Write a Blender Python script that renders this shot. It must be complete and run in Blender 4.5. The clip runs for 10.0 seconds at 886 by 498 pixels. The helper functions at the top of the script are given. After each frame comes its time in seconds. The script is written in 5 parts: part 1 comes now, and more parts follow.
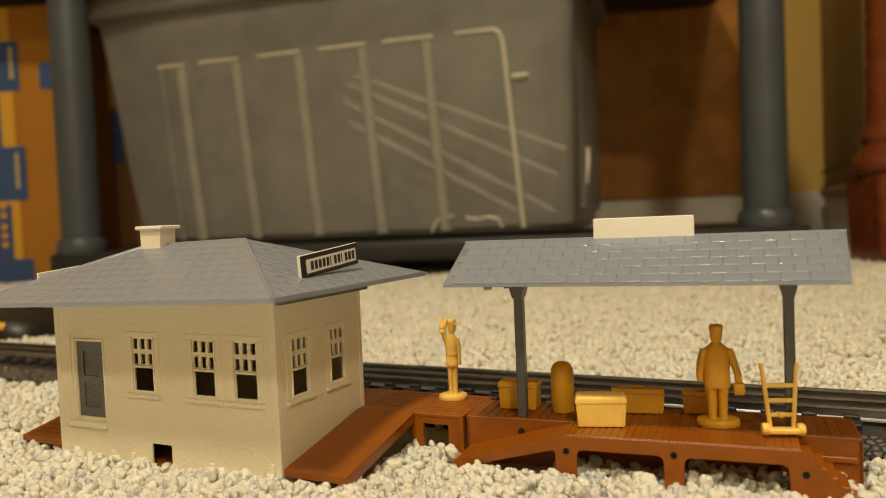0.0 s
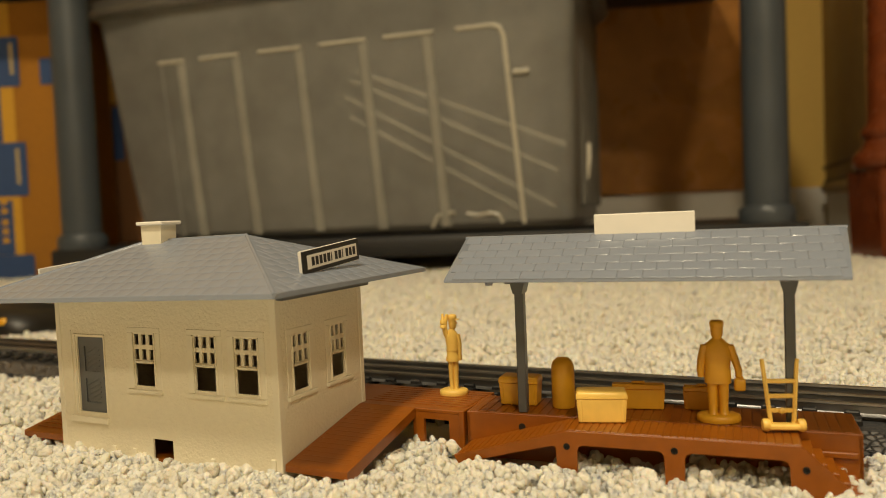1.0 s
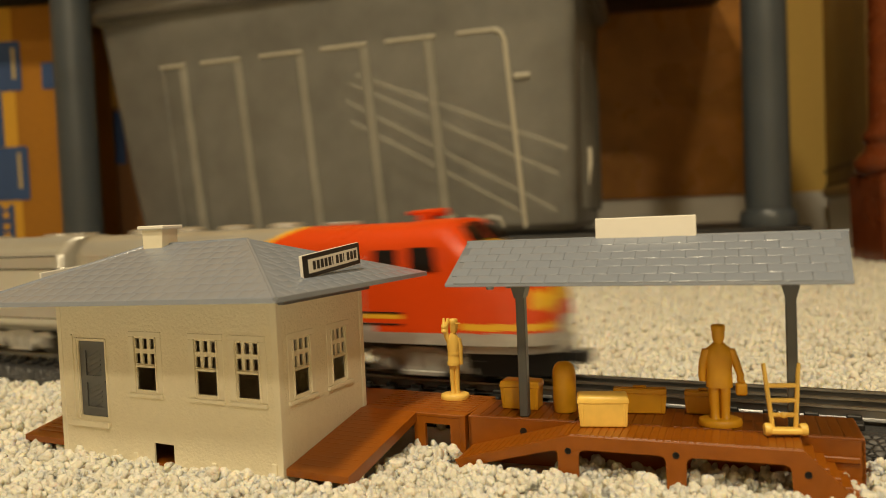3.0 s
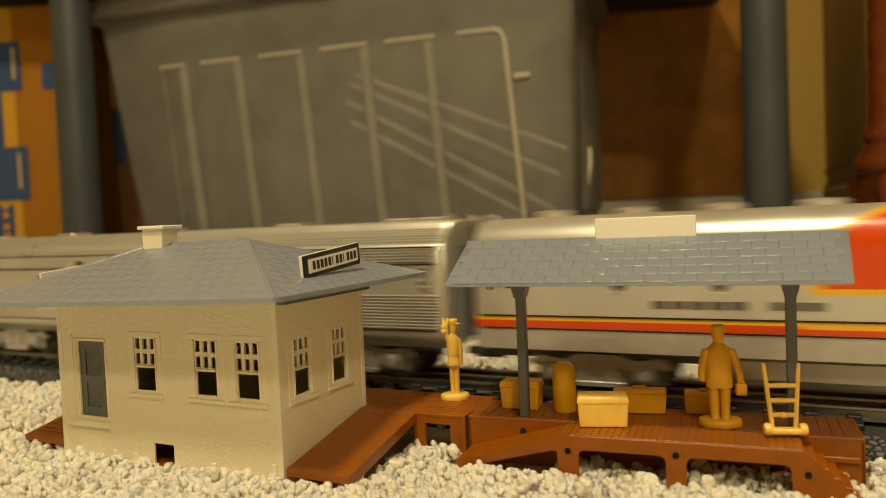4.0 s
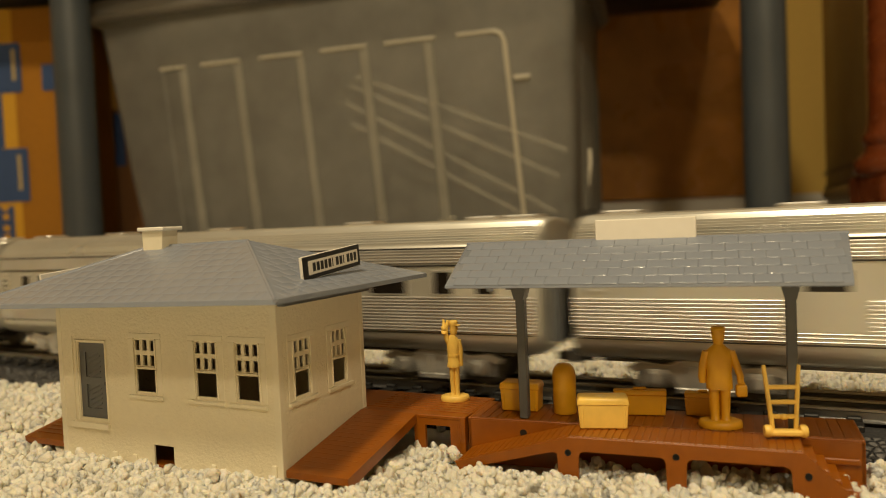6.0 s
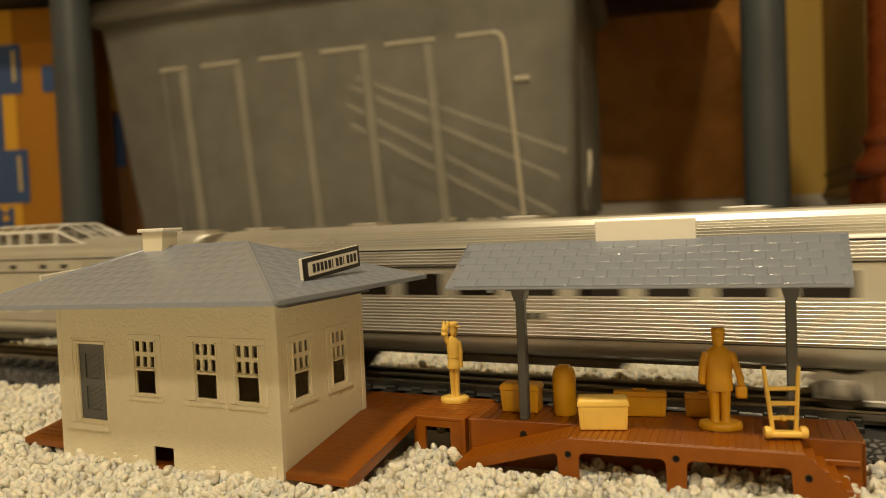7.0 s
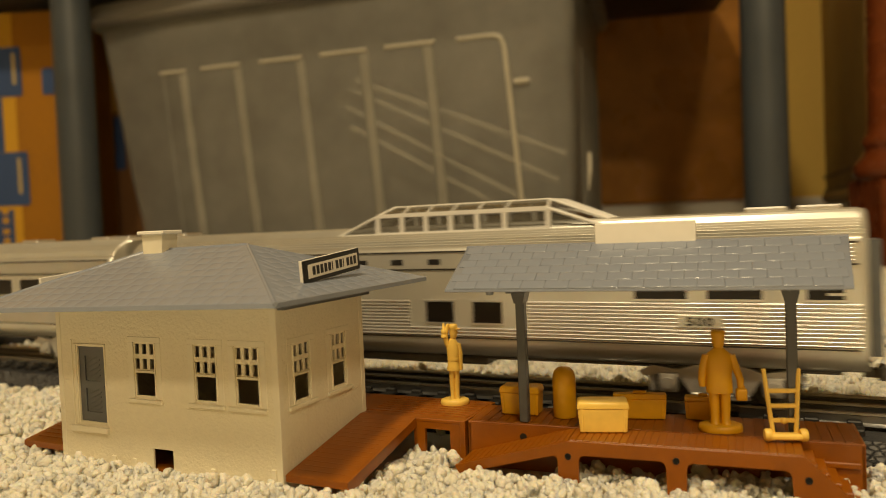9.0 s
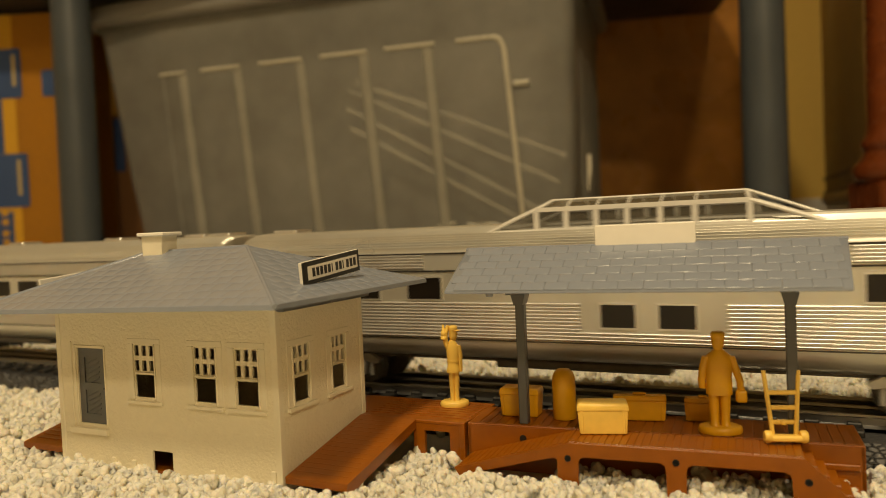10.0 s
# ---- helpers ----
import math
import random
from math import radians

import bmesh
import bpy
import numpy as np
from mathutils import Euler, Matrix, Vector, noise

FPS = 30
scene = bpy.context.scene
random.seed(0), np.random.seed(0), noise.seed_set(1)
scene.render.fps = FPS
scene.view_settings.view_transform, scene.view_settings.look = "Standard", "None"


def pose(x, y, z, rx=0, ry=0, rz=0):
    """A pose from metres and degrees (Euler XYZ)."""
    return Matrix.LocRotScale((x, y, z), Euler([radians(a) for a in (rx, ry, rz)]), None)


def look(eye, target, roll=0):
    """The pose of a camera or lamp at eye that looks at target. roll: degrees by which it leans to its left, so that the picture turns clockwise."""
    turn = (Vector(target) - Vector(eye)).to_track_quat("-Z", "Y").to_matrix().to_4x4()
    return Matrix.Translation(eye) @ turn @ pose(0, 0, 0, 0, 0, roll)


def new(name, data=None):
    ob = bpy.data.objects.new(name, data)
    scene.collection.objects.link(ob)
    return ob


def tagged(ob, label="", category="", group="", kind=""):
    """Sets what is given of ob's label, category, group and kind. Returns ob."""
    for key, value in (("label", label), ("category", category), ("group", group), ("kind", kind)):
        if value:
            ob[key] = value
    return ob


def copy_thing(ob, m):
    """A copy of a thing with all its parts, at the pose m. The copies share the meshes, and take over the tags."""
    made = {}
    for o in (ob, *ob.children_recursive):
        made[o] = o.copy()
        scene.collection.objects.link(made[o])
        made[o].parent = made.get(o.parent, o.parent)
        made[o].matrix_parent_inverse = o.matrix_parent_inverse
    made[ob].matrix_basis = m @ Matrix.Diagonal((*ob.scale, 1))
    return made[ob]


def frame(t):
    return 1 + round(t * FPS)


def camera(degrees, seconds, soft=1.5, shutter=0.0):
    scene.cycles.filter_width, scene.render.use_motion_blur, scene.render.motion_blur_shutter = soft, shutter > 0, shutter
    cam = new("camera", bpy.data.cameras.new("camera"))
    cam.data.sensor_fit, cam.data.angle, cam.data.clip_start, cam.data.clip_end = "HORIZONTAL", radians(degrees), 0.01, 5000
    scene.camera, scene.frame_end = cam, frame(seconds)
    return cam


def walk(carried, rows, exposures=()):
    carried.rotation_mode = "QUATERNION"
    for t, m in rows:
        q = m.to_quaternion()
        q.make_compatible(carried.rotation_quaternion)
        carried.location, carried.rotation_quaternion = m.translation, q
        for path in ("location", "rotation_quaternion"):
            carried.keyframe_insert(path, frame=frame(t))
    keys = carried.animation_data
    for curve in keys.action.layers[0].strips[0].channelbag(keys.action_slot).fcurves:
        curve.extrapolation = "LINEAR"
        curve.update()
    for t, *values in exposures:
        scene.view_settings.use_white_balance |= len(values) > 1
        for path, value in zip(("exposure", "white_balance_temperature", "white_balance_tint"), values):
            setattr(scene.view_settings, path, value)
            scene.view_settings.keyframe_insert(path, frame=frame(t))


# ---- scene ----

# ---- camera: it stands still in a hand and sways a little ----
EYE = (0.0, 0.0, 0.1007)
FOCAL = 1320.0


def view(right, down):
    """The camera's pose when its axis is turned by these thousandths of the focal length."""
    yaw, pitch = math.atan(-right / FOCAL), math.radians(2.2) + math.atan(-down / FOCAL)
    target = (EYE[0] + math.sin(yaw), EYE[1] + math.cos(yaw), EYE[2] - math.tan(pitch))
    return look(EYE, target, -2.45)


cam = camera(61.42, 10.0, soft=0.95, shutter=0.8)
cam.data.dof.use_dof = True
cam.data.dof.focus_distance = 0.33
cam.data.dof.aperture_fstop = 9
SWAY = [(0, 0, 0), (0.5, 1.0, -6), (1.0, 1.7, -7.5), (1.5, 2.5, -8), (2.0, 3, -7.3), (2.5, 3.5, -4.5), (2.7, 3.5, -2), (3.2, 3.4, 0), (4.0, 3.2, 0),
        (4.5, 3.2, 0), (5.0, 3.2, -1.4), (5.5, 3.2, 1.2), (6.2, 3.2, 3), (7.0, 3.0, 5), (7.5, 3.0, 5.2), (8.0, 3.0, 8), (8.5, 2.6, 9), (9.0, 2.6, 9.1), (9.5, 2.1, 9.6), (10.0, 2.0, 12)]
walk(cam, [(t, view(r, d)) for t, r, d in SWAY], exposures=[(0.0, 0.0, 6500, 10), (2.7, 0.0, 6550, 10), (3.8, -0.06, 7600, 5), (4.5, -0.1, 7250, 5), (5.5, -0.2, 7050, 10), (7.5, -0.15, 7000, 10), (9.0, -0.15, 7600, 10), (10.0, -0.17, 7700, 10)])

# ---- light: two warm unseen lamps at the ceiling, and a dim world outside the room ----
world = bpy.data.worlds.new("world")
scene.world = world
world.use_nodes = True
world.node_tree.nodes["Background"].inputs["Color"].default_value = (1.0, 0.8, 0.5, 1)
world.node_tree.nodes["Background"].inputs["Strength"].default_value = 0.005


def lamp(name, eye, target, size, watts, colour):
    data = bpy.data.lights.new(name, "AREA")
    data.shape, data.size, data.energy, data.color = "DISK", size, watts, colour
    ob = new(name, data)
    ob.matrix_world = look(eye, target)
    return ob


LAMP_AT = [(-0.45, -0.62, 2.33), (0.40, -2.00, 2.33)]
lamp("unseen_ceiling_lamp", LAMP_AT[0], (-0.45, -0.6199, 0), 0.30, 54, (1.0, 0.845, 0.575))
# Added lamp, unseen: throws direct light on the walls under the eaves.
lamp("unseen_ceiling_lamp", LAMP_AT[1], (0.40, -1.9999, 0), 0.30, 44, (1.0, 0.845, 0.575))

# ---- materials ----


def mat(name, colour, rough=0.5, metal=0.0, spread=0.12, scale=200.0, bump=0.0, bump_scale=None, coarse=12.0, spec=0.5, trans=0.0, each=0.0):
    m = bpy.data.materials.new(name)
    m.use_nodes = True
    nt = m.node_tree
    b = nt.nodes["Principled BSDF"]
    co = nt.nodes.new("ShaderNodeTexCoord")
    fine = nt.nodes.new("ShaderNodeTexNoise")
    fine.inputs["Scale"].default_value, fine.inputs["Detail"].default_value = scale, 4
    big = nt.nodes.new("ShaderNodeTexNoise")
    big.inputs["Scale"].default_value, big.inputs["Detail"].default_value = coarse, 3
    for n in (fine, big):
        nt.links.new(co.outputs["Object"], n.inputs["Vector"])
    mix = nt.nodes.new("ShaderNodeMath")
    mix.operation = "ADD"
    nt.links.new(fine.outputs["Fac"], mix.inputs[0])
    nt.links.new(big.outputs["Fac"], mix.inputs[1])
    ramp = nt.nodes.new("ShaderNodeMapRange")
    ramp.inputs["From Min"].default_value, ramp.inputs["From Max"].default_value = 0.6, 1.4
    ramp.inputs["To Min"].default_value, ramp.inputs["To Max"].default_value = 1 - spread, 1 + spread
    nt.links.new(mix.outputs[0], ramp.inputs["Value"])
    last = ramp.outputs["Result"]
    if each:
        geo = nt.nodes.new("ShaderNodeNewGeometry")
        r2 = nt.nodes.new("ShaderNodeMapRange")
        r2.inputs["To Min"].default_value, r2.inputs["To Max"].default_value = 1 - each, 1 + each * 0.5
        nt.links.new(geo.outputs["Random Per Island"], r2.inputs["Value"])
        mul = nt.nodes.new("ShaderNodeMath")
        mul.operation = "MULTIPLY"
        nt.links.new(last, mul.inputs[0])
        nt.links.new(r2.outputs["Result"], mul.inputs[1])
        last = mul.outputs[0]
    tint = nt.nodes.new("ShaderNodeVectorMath")
    tint.operation = "SCALE"
    tint.inputs[0].default_value = colour
    nt.links.new(last, tint.inputs["Scale"])
    nt.links.new(tint.outputs["Vector"], b.inputs["Base Color"])
    rr = nt.nodes.new("ShaderNodeMapRange")
    rr.inputs["From Min"].default_value, rr.inputs["From Max"].default_value = 0.3, 0.7
    rr.inputs["To Min"].default_value, rr.inputs["To Max"].default_value = max(rough - 0.07, 0.02), min(rough + 0.07, 1)
    nt.links.new(big.outputs["Fac"], rr.inputs["Value"])
    nt.links.new(rr.outputs["Result"], b.inputs["Roughness"])
    b.inputs["Metallic"].default_value = metal
    b.inputs["Specular IOR Level"].default_value = spec
    b.inputs["Transmission Weight"].default_value = trans
    if bump:
        src = fine
        if bump_scale:
            src = nt.nodes.new("ShaderNodeTexNoise")
            src.inputs["Scale"].default_value, src.inputs["Detail"].default_value = bump_scale, 3
            nt.links.new(co.outputs["Object"], src.inputs["Vector"])
        bp = nt.nodes.new("ShaderNodeBump")
        bp.inputs["Strength"].default_value, bp.inputs["Distance"].default_value = 1.0, bump
        nt.links.new(src.outputs["Fac"], bp.inputs["Height"])
        nt.links.new(bp.outputs["Normal"], b.inputs["Normal"])
    return m


CREAM = mat("cream_plastic", (0.82, 0.755, 0.575), 0.46, bump=0.00045, bump_scale=720, spread=0.04, scale=300)
CREAM_SMOOTH = mat("smooth_cream_plastic", (0.82, 0.76, 0.59), 0.4, spread=0.04)
GREY_ROOF = mat("grey_plastic", (0.225, 0.255, 0.315), 0.20, spread=0.05, coarse=40)
GREY_DARK = mat("dark_grey_plastic", (0.10, 0.105, 0.11), 0.4, spread=0.1)
BROWN = mat("brown_plastic", (0.265, 0.074, 0.003), 0.36, spread=0.14, coarse=50)
TAN = mat("tan_plastic", (0.73, 0.375, 0.020), 0.40, spread=0.08, coarse=90)
TAN_PALE = mat("pale_tan_plastic", (0.89, 0.59, 0.13), 0.40, spread=0.08, coarse=90)
BLACK = mat("black_paint", (0.012, 0.011, 0.010), 0.4)
PAPER = mat("white_paper", (0.80, 0.77, 0.70), 0.6, spread=0.03)
CARPET = mat("carpet_yarn", (0.79, 0.755, 0.66), 0.36, spread=0.12, scale=900, coarse=30, bump=0.0009, bump_scale=1100, each=0.14, spec=0.35)
# Grey roadbed with the shade on it painted in; the shoulders stay paler.
SHADED_BALLAST = mat("ballast", (0.028, 0.028, 0.030), 0.6, spread=0.5, scale=420, bump=0.0012, bump_scale=300)
TIE = mat("tie_plastic", (0.016, 0.015, 0.014), 0.5)
RAIL = mat("nickel_rail", (0.36, 0.36, 0.36), 0.38, 1.0, spread=0.08, coarse=60)
SILVER = mat("brushed_aluminium", (0.74, 0.73, 0.71), 0.39, 0.88, spread=0.06, scale=60, coarse=20)
SILVER_DULL = mat("dull_silver_paint", (0.58, 0.57, 0.52), 0.34, 0.6, spread=0.06, scale=60)
TRUCK = mat("truck_grey", (0.12, 0.11, 0.095), 0.45, 0.1, spread=0.3, scale=300)
TRUCK_SILVER = mat("silver_truck_paint", (0.48, 0.47, 0.44), 0.4, 0.5, spread=0.25, scale=300)
RED = mat("red_paint", (0.64, 0.058, 0.005), 0.3, spread=0.05)
YELLOW = mat("yellow_paint", (0.75, 0.42, 0.03), 0.32, spread=0.05)
GLASS_DARK = mat("dark_window", (0.012, 0.009, 0.007), 0.10, spread=0.05, spec=0.25)
WALLPAINT = mat("yellow_wall_paint", (0.78, 0.53, 0.14), 0.7, spread=0.05, scale=80, coarse=3, bump=0.0004)
# Ceiling and out-of-view walls are coloured dark to lessen the bounced light.
CEILPAINT = mat("ceiling_paint", (0.42, 0.40, 0.35), 0.8, spread=0.04, scale=80, bump=0.0005)
WALL_LOWBOUNCE = mat("low_bounce_wall_paint", (0.33, 0.245, 0.125), 0.7, spread=0.08, scale=80, coarse=3, bump=0.0004)
WHITEWOOD = mat("white_trim_paint", (0.75, 0.73, 0.68), 0.4, spread=0.03)
# Baseboard white, greyed for the shade on the wall corner.
SHADED_TRIM = mat("shaded_trim_paint", (0.70, 0.68, 0.60), 0.5, spread=0.05)
SHELFGREY = mat("shelf_grey_plastic", (0.058, 0.070, 0.083), 0.42, spread=0.08)
SHELFBLACK = mat("shelf_black_plastic", (0.018, 0.018, 0.019), 0.5)
CARD = mat("cardboard", (0.36, 0.150, 0.010), 0.8, spread=0.15, scale=120, coarse=6)
# Cardboard darkened for the shade behind the bin.
CARD_SHADED = mat("shaded_cardboard", (0.22, 0.10, 0.035), 0.8, spread=0.15, scale=120, coarse=6)
PRINT_BLUE = mat("blue_print", (0.035, 0.075, 0.20), 0.7, spread=0.12)
PRINT_YELLOW = mat("yellow_print", (0.62, 0.33, 0.03), 0.7, spread=0.1)
MAHOGANY = mat("mahogany", (0.15, 0.035, 0.009), 0.25, spread=0.25, scale=40, coarse=15)
BINPLASTIC = mat("clear_grey_plastic", (0.265, 0.262, 0.24), 0.36, spread=0.22, scale=22, coarse=5)
BINRIB = mat("pale_grey_plastic", (0.52, 0.49, 0.40), 0.33, spread=0.08, coarse=5)
TUBE = mat("pale_tube", (0.85, 0.80, 0.66), 0.5, spread=0.1)

yarn = CARPET.node_tree.nodes["Principled BSDF"]
yarn.inputs["Subsurface Weight"].default_value = 0.7
yarn.inputs["Subsurface Radius"].default_value = (0.003, 0.0025, 0.0018)
yarn.inputs["Subsurface Scale"].default_value = 1.0

# ---- mesh helpers ----


def bmnew():
    return bmesh.new()


def box(bm, x0, x1, y0, y1, z0, z1, bevel=0.0, segs=1):
    vs = [bm.verts.new((x, y, z)) for x in (x0, x1) for y in (y0, y1) for z in (z0, z1)]
    fs = [bm.faces.new([vs[i] for i in q]) for q in ((0, 1, 3, 2), (4, 6, 7, 5), (0, 4, 5, 1), (2, 3, 7, 6), (0, 2, 6, 4), (1, 5, 7, 3))]
    if bevel:
        edges = list({e for f in fs for e in f.edges})
        bmesh.ops.bevel(bm, geom=edges, offset=bevel, segments=segs, affect="EDGES", profile=0.5)
    return vs


def loft(bm, rings, close=True, caps=True):
    """A skin over rings of points, all of the same count."""
    rows = [[bm.verts.new(p) for p in r] for r in rings]
    n = len(rows[0])
    for a, b in zip(rows, rows[1:]):
        for i in range(n if close else n - 1):
            bm.faces.new((a[i], a[(i + 1) % n], b[(i + 1) % n], b[i]))
    if caps:
        bm.faces.new(rows[0][::-1])
        bm.faces.new(rows[-1])
    return rows


def extrude(bm, poly, axis, d0, d1):
    """A polygon of two coordinates pushed along the third axis."""
    def at(p, d):
        return {"x": (d, p[0], p[1]), "y": (p[0], d, p[1]), "z": (p[0], p[1], d)}[axis]
    return loft(bm, [[at(p, d) for p in poly] for d in (d0, d1)])


def lathe(bm, profile, cx=0, cy=0, segs=24):
    return loft(bm, [[(cx + r * math.cos(2 * math.pi * i / segs), cy + r * math.sin(2 * math.pi * i / segs), z) for i in range(segs)] for r, z in profile])


def rod(bm, a, b, r0, r1=None, segs=8):
    a, b = Vector(a), Vector(b)
    r1 = r0 if r1 is None else r1
    q = (b - a).to_track_quat("Z", "Y")
    loft(bm, [[p + q @ Vector((r * math.cos(2 * math.pi * i / segs), r * math.sin(2 * math.pi * i / segs), 0)) for i in range(segs)] for p, r in ((a, r0), (b, r1))])


def blob(bm, at, size, turn=(0, 0, 0), sub=2):
    m = Matrix.LocRotScale(at, Euler([radians(a) for a in turn]), size)
    bmesh.ops.create_icosphere(bm, subdivisions=sub, radius=1.0, matrix=m)


def grid_wall(bm, us, zs, holes, thick, place):
    """A wall with openings: cells between the cuts, without those in holes. place(u, d, z) gives the point."""
    us = sorted(set(list(us) + [h[0] for h in holes] + [h[1] for h in holes]))
    zs = sorted(set(list(zs) + [h[2] for h in holes] + [h[3] for h in holes]))

    def solid(i, j):
        if not (0 <= i < len(us) - 1 and 0 <= j < len(zs) - 1):
            return False
        u, z = (us[i] + us[i + 1]) / 2, (zs[j] + zs[j + 1]) / 2
        return not any(h[0] < u < h[1] and h[2] < z < h[3] for h in holes)
    for i in range(len(us) - 1):
        for j in range(len(zs) - 1):
            if not solid(i, j):
                continue
            u0, u1, z0, z1 = us[i], us[i + 1], zs[j], zs[j + 1]
            quads = [[(u0, 0, z0), (u1, 0, z0), (u1, 0, z1), (u0, 0, z1)], [(u0, thick, z0), (u0, thick, z1), (u1, thick, z1), (u1, thick, z0)]]
            if not solid(i - 1, j):
                quads.append([(u0, 0, z0), (u0, 0, z1), (u0, thick, z1), (u0, thick, z0)])
            if not solid(i + 1, j):
                quads.append([(u1, 0, z0), (u1, thick, z0), (u1, thick, z1), (u1, 0, z1)])
            if not solid(i, j - 1):
                quads.append([(u0, 0, z0), (u0, thick, z0), (u1, thick, z0), (u1, 0, z0)])
            if not solid(i, j + 1):
                quads.append([(u0, 0, z1), (u1, 0, z1), (u1, thick, z1), (u0, thick, z1)])
            for q in quads:
                bm.faces.new([bm.verts.new(place(*p)) for p in q])
    bmesh.ops.remove_doubles(bm, verts=bm.verts, dist=1e-6)


def finish(name, bm, mats, sharp=35):
    bmesh.ops.recalc_face_normals(bm, faces=bm.faces)
    for f in bm.faces:
        f.smooth = True
    for e in bm.edges:
        e.smooth = len(e.link_faces) == 2 and e.calc_face_angle(0) < radians(sharp)
    me = bpy.data.meshes.new(name)
    bm.to_mesh(me)
    bm.free()
    for m in mats if isinstance(mats, (list, tuple)) else [mats]:
        me.materials.append(m)
    return me


def part(name, bm, material, parent, label="", sharp=35):
    """Links a bmesh as one mesh object under a thing or part."""
    ob = new(name, finish(name, bm, material, sharp))
    ob.parent = parent
    return tagged(ob, label)


def thing(name, m, label, category, group="", kind=""):
    ob = new(name)
    ob.empty_display_size = 0.01
    ob.matrix_world = m
    return tagged(ob, label, category, group, kind)


def solid(name, bm, material, m, label, category, group="", kind="", sharp=35):
    """A thing that is one mesh."""
    ob = new(name, finish(name, bm, material, sharp))
    ob.matrix_world = m
    return tagged(ob, label, category, group, kind)


# ---- the plan ----
STATION = pose(-0.0681, 0.2938, 0, 0, 0, -26.0)
SHELTER = pose(0.0443, 0.2871, 0, 0, 0, -21.5)
TRACK = pose(0.0922, 0.3790, 0.0127, 0, 0, -26.9)
DECK = 0.0151

# ---- room ----


def build_room():
    bm = bmnew()
    box(bm, -3.0, 3.0, -2.6, 2.6, -0.06, -0.0045)
    solid("floor", bm, CARPET, Matrix(), "floor under the carpet", "floor", kind="structure")
    bm = bmnew()
    box(bm, -3.1, 3.1, -2.7, 2.7, 2.4, 2.46)
    solid("ceiling", bm, CEILPAINT, Matrix(), "unseen ceiling, greyed to cut bounced light", "ceiling", kind="structure")
    for name, b in (("wall_south", (-3.1, 3.1, -2.7, -2.6)), ("wall_west", (-3.1, -3.0, -2.6, 2.6)), ("wall_east", (3.0, 3.1, -2.6, 2.6)), ("wall_north", (-3.1, 3.1, 2.0, 2.1))):
        bm = bmnew()
        box(bm, *b, -0.012, 2.4)
        north = name == "wall_north"
        solid(name, bm, WALLPAINT if north else WALL_LOWBOUNCE, Matrix(), "warm yellow painted wall" if north else "unseen plain wall, brown to cut bounced light", "wall", kind="structure")
    bm = bmnew()
    poly = [(2.0, -0.012), (2.0, 0.135), (1.992, 0.135), (1.985, 0.120), (1.983, -0.012)]
    extrude(bm, poly, "x", -2.9, 2.9)
    solid("baseboard", bm, WHITEWOOD, Matrix(), "white painted baseboard along the wall", "baseboard", kind="structure")


build_room()


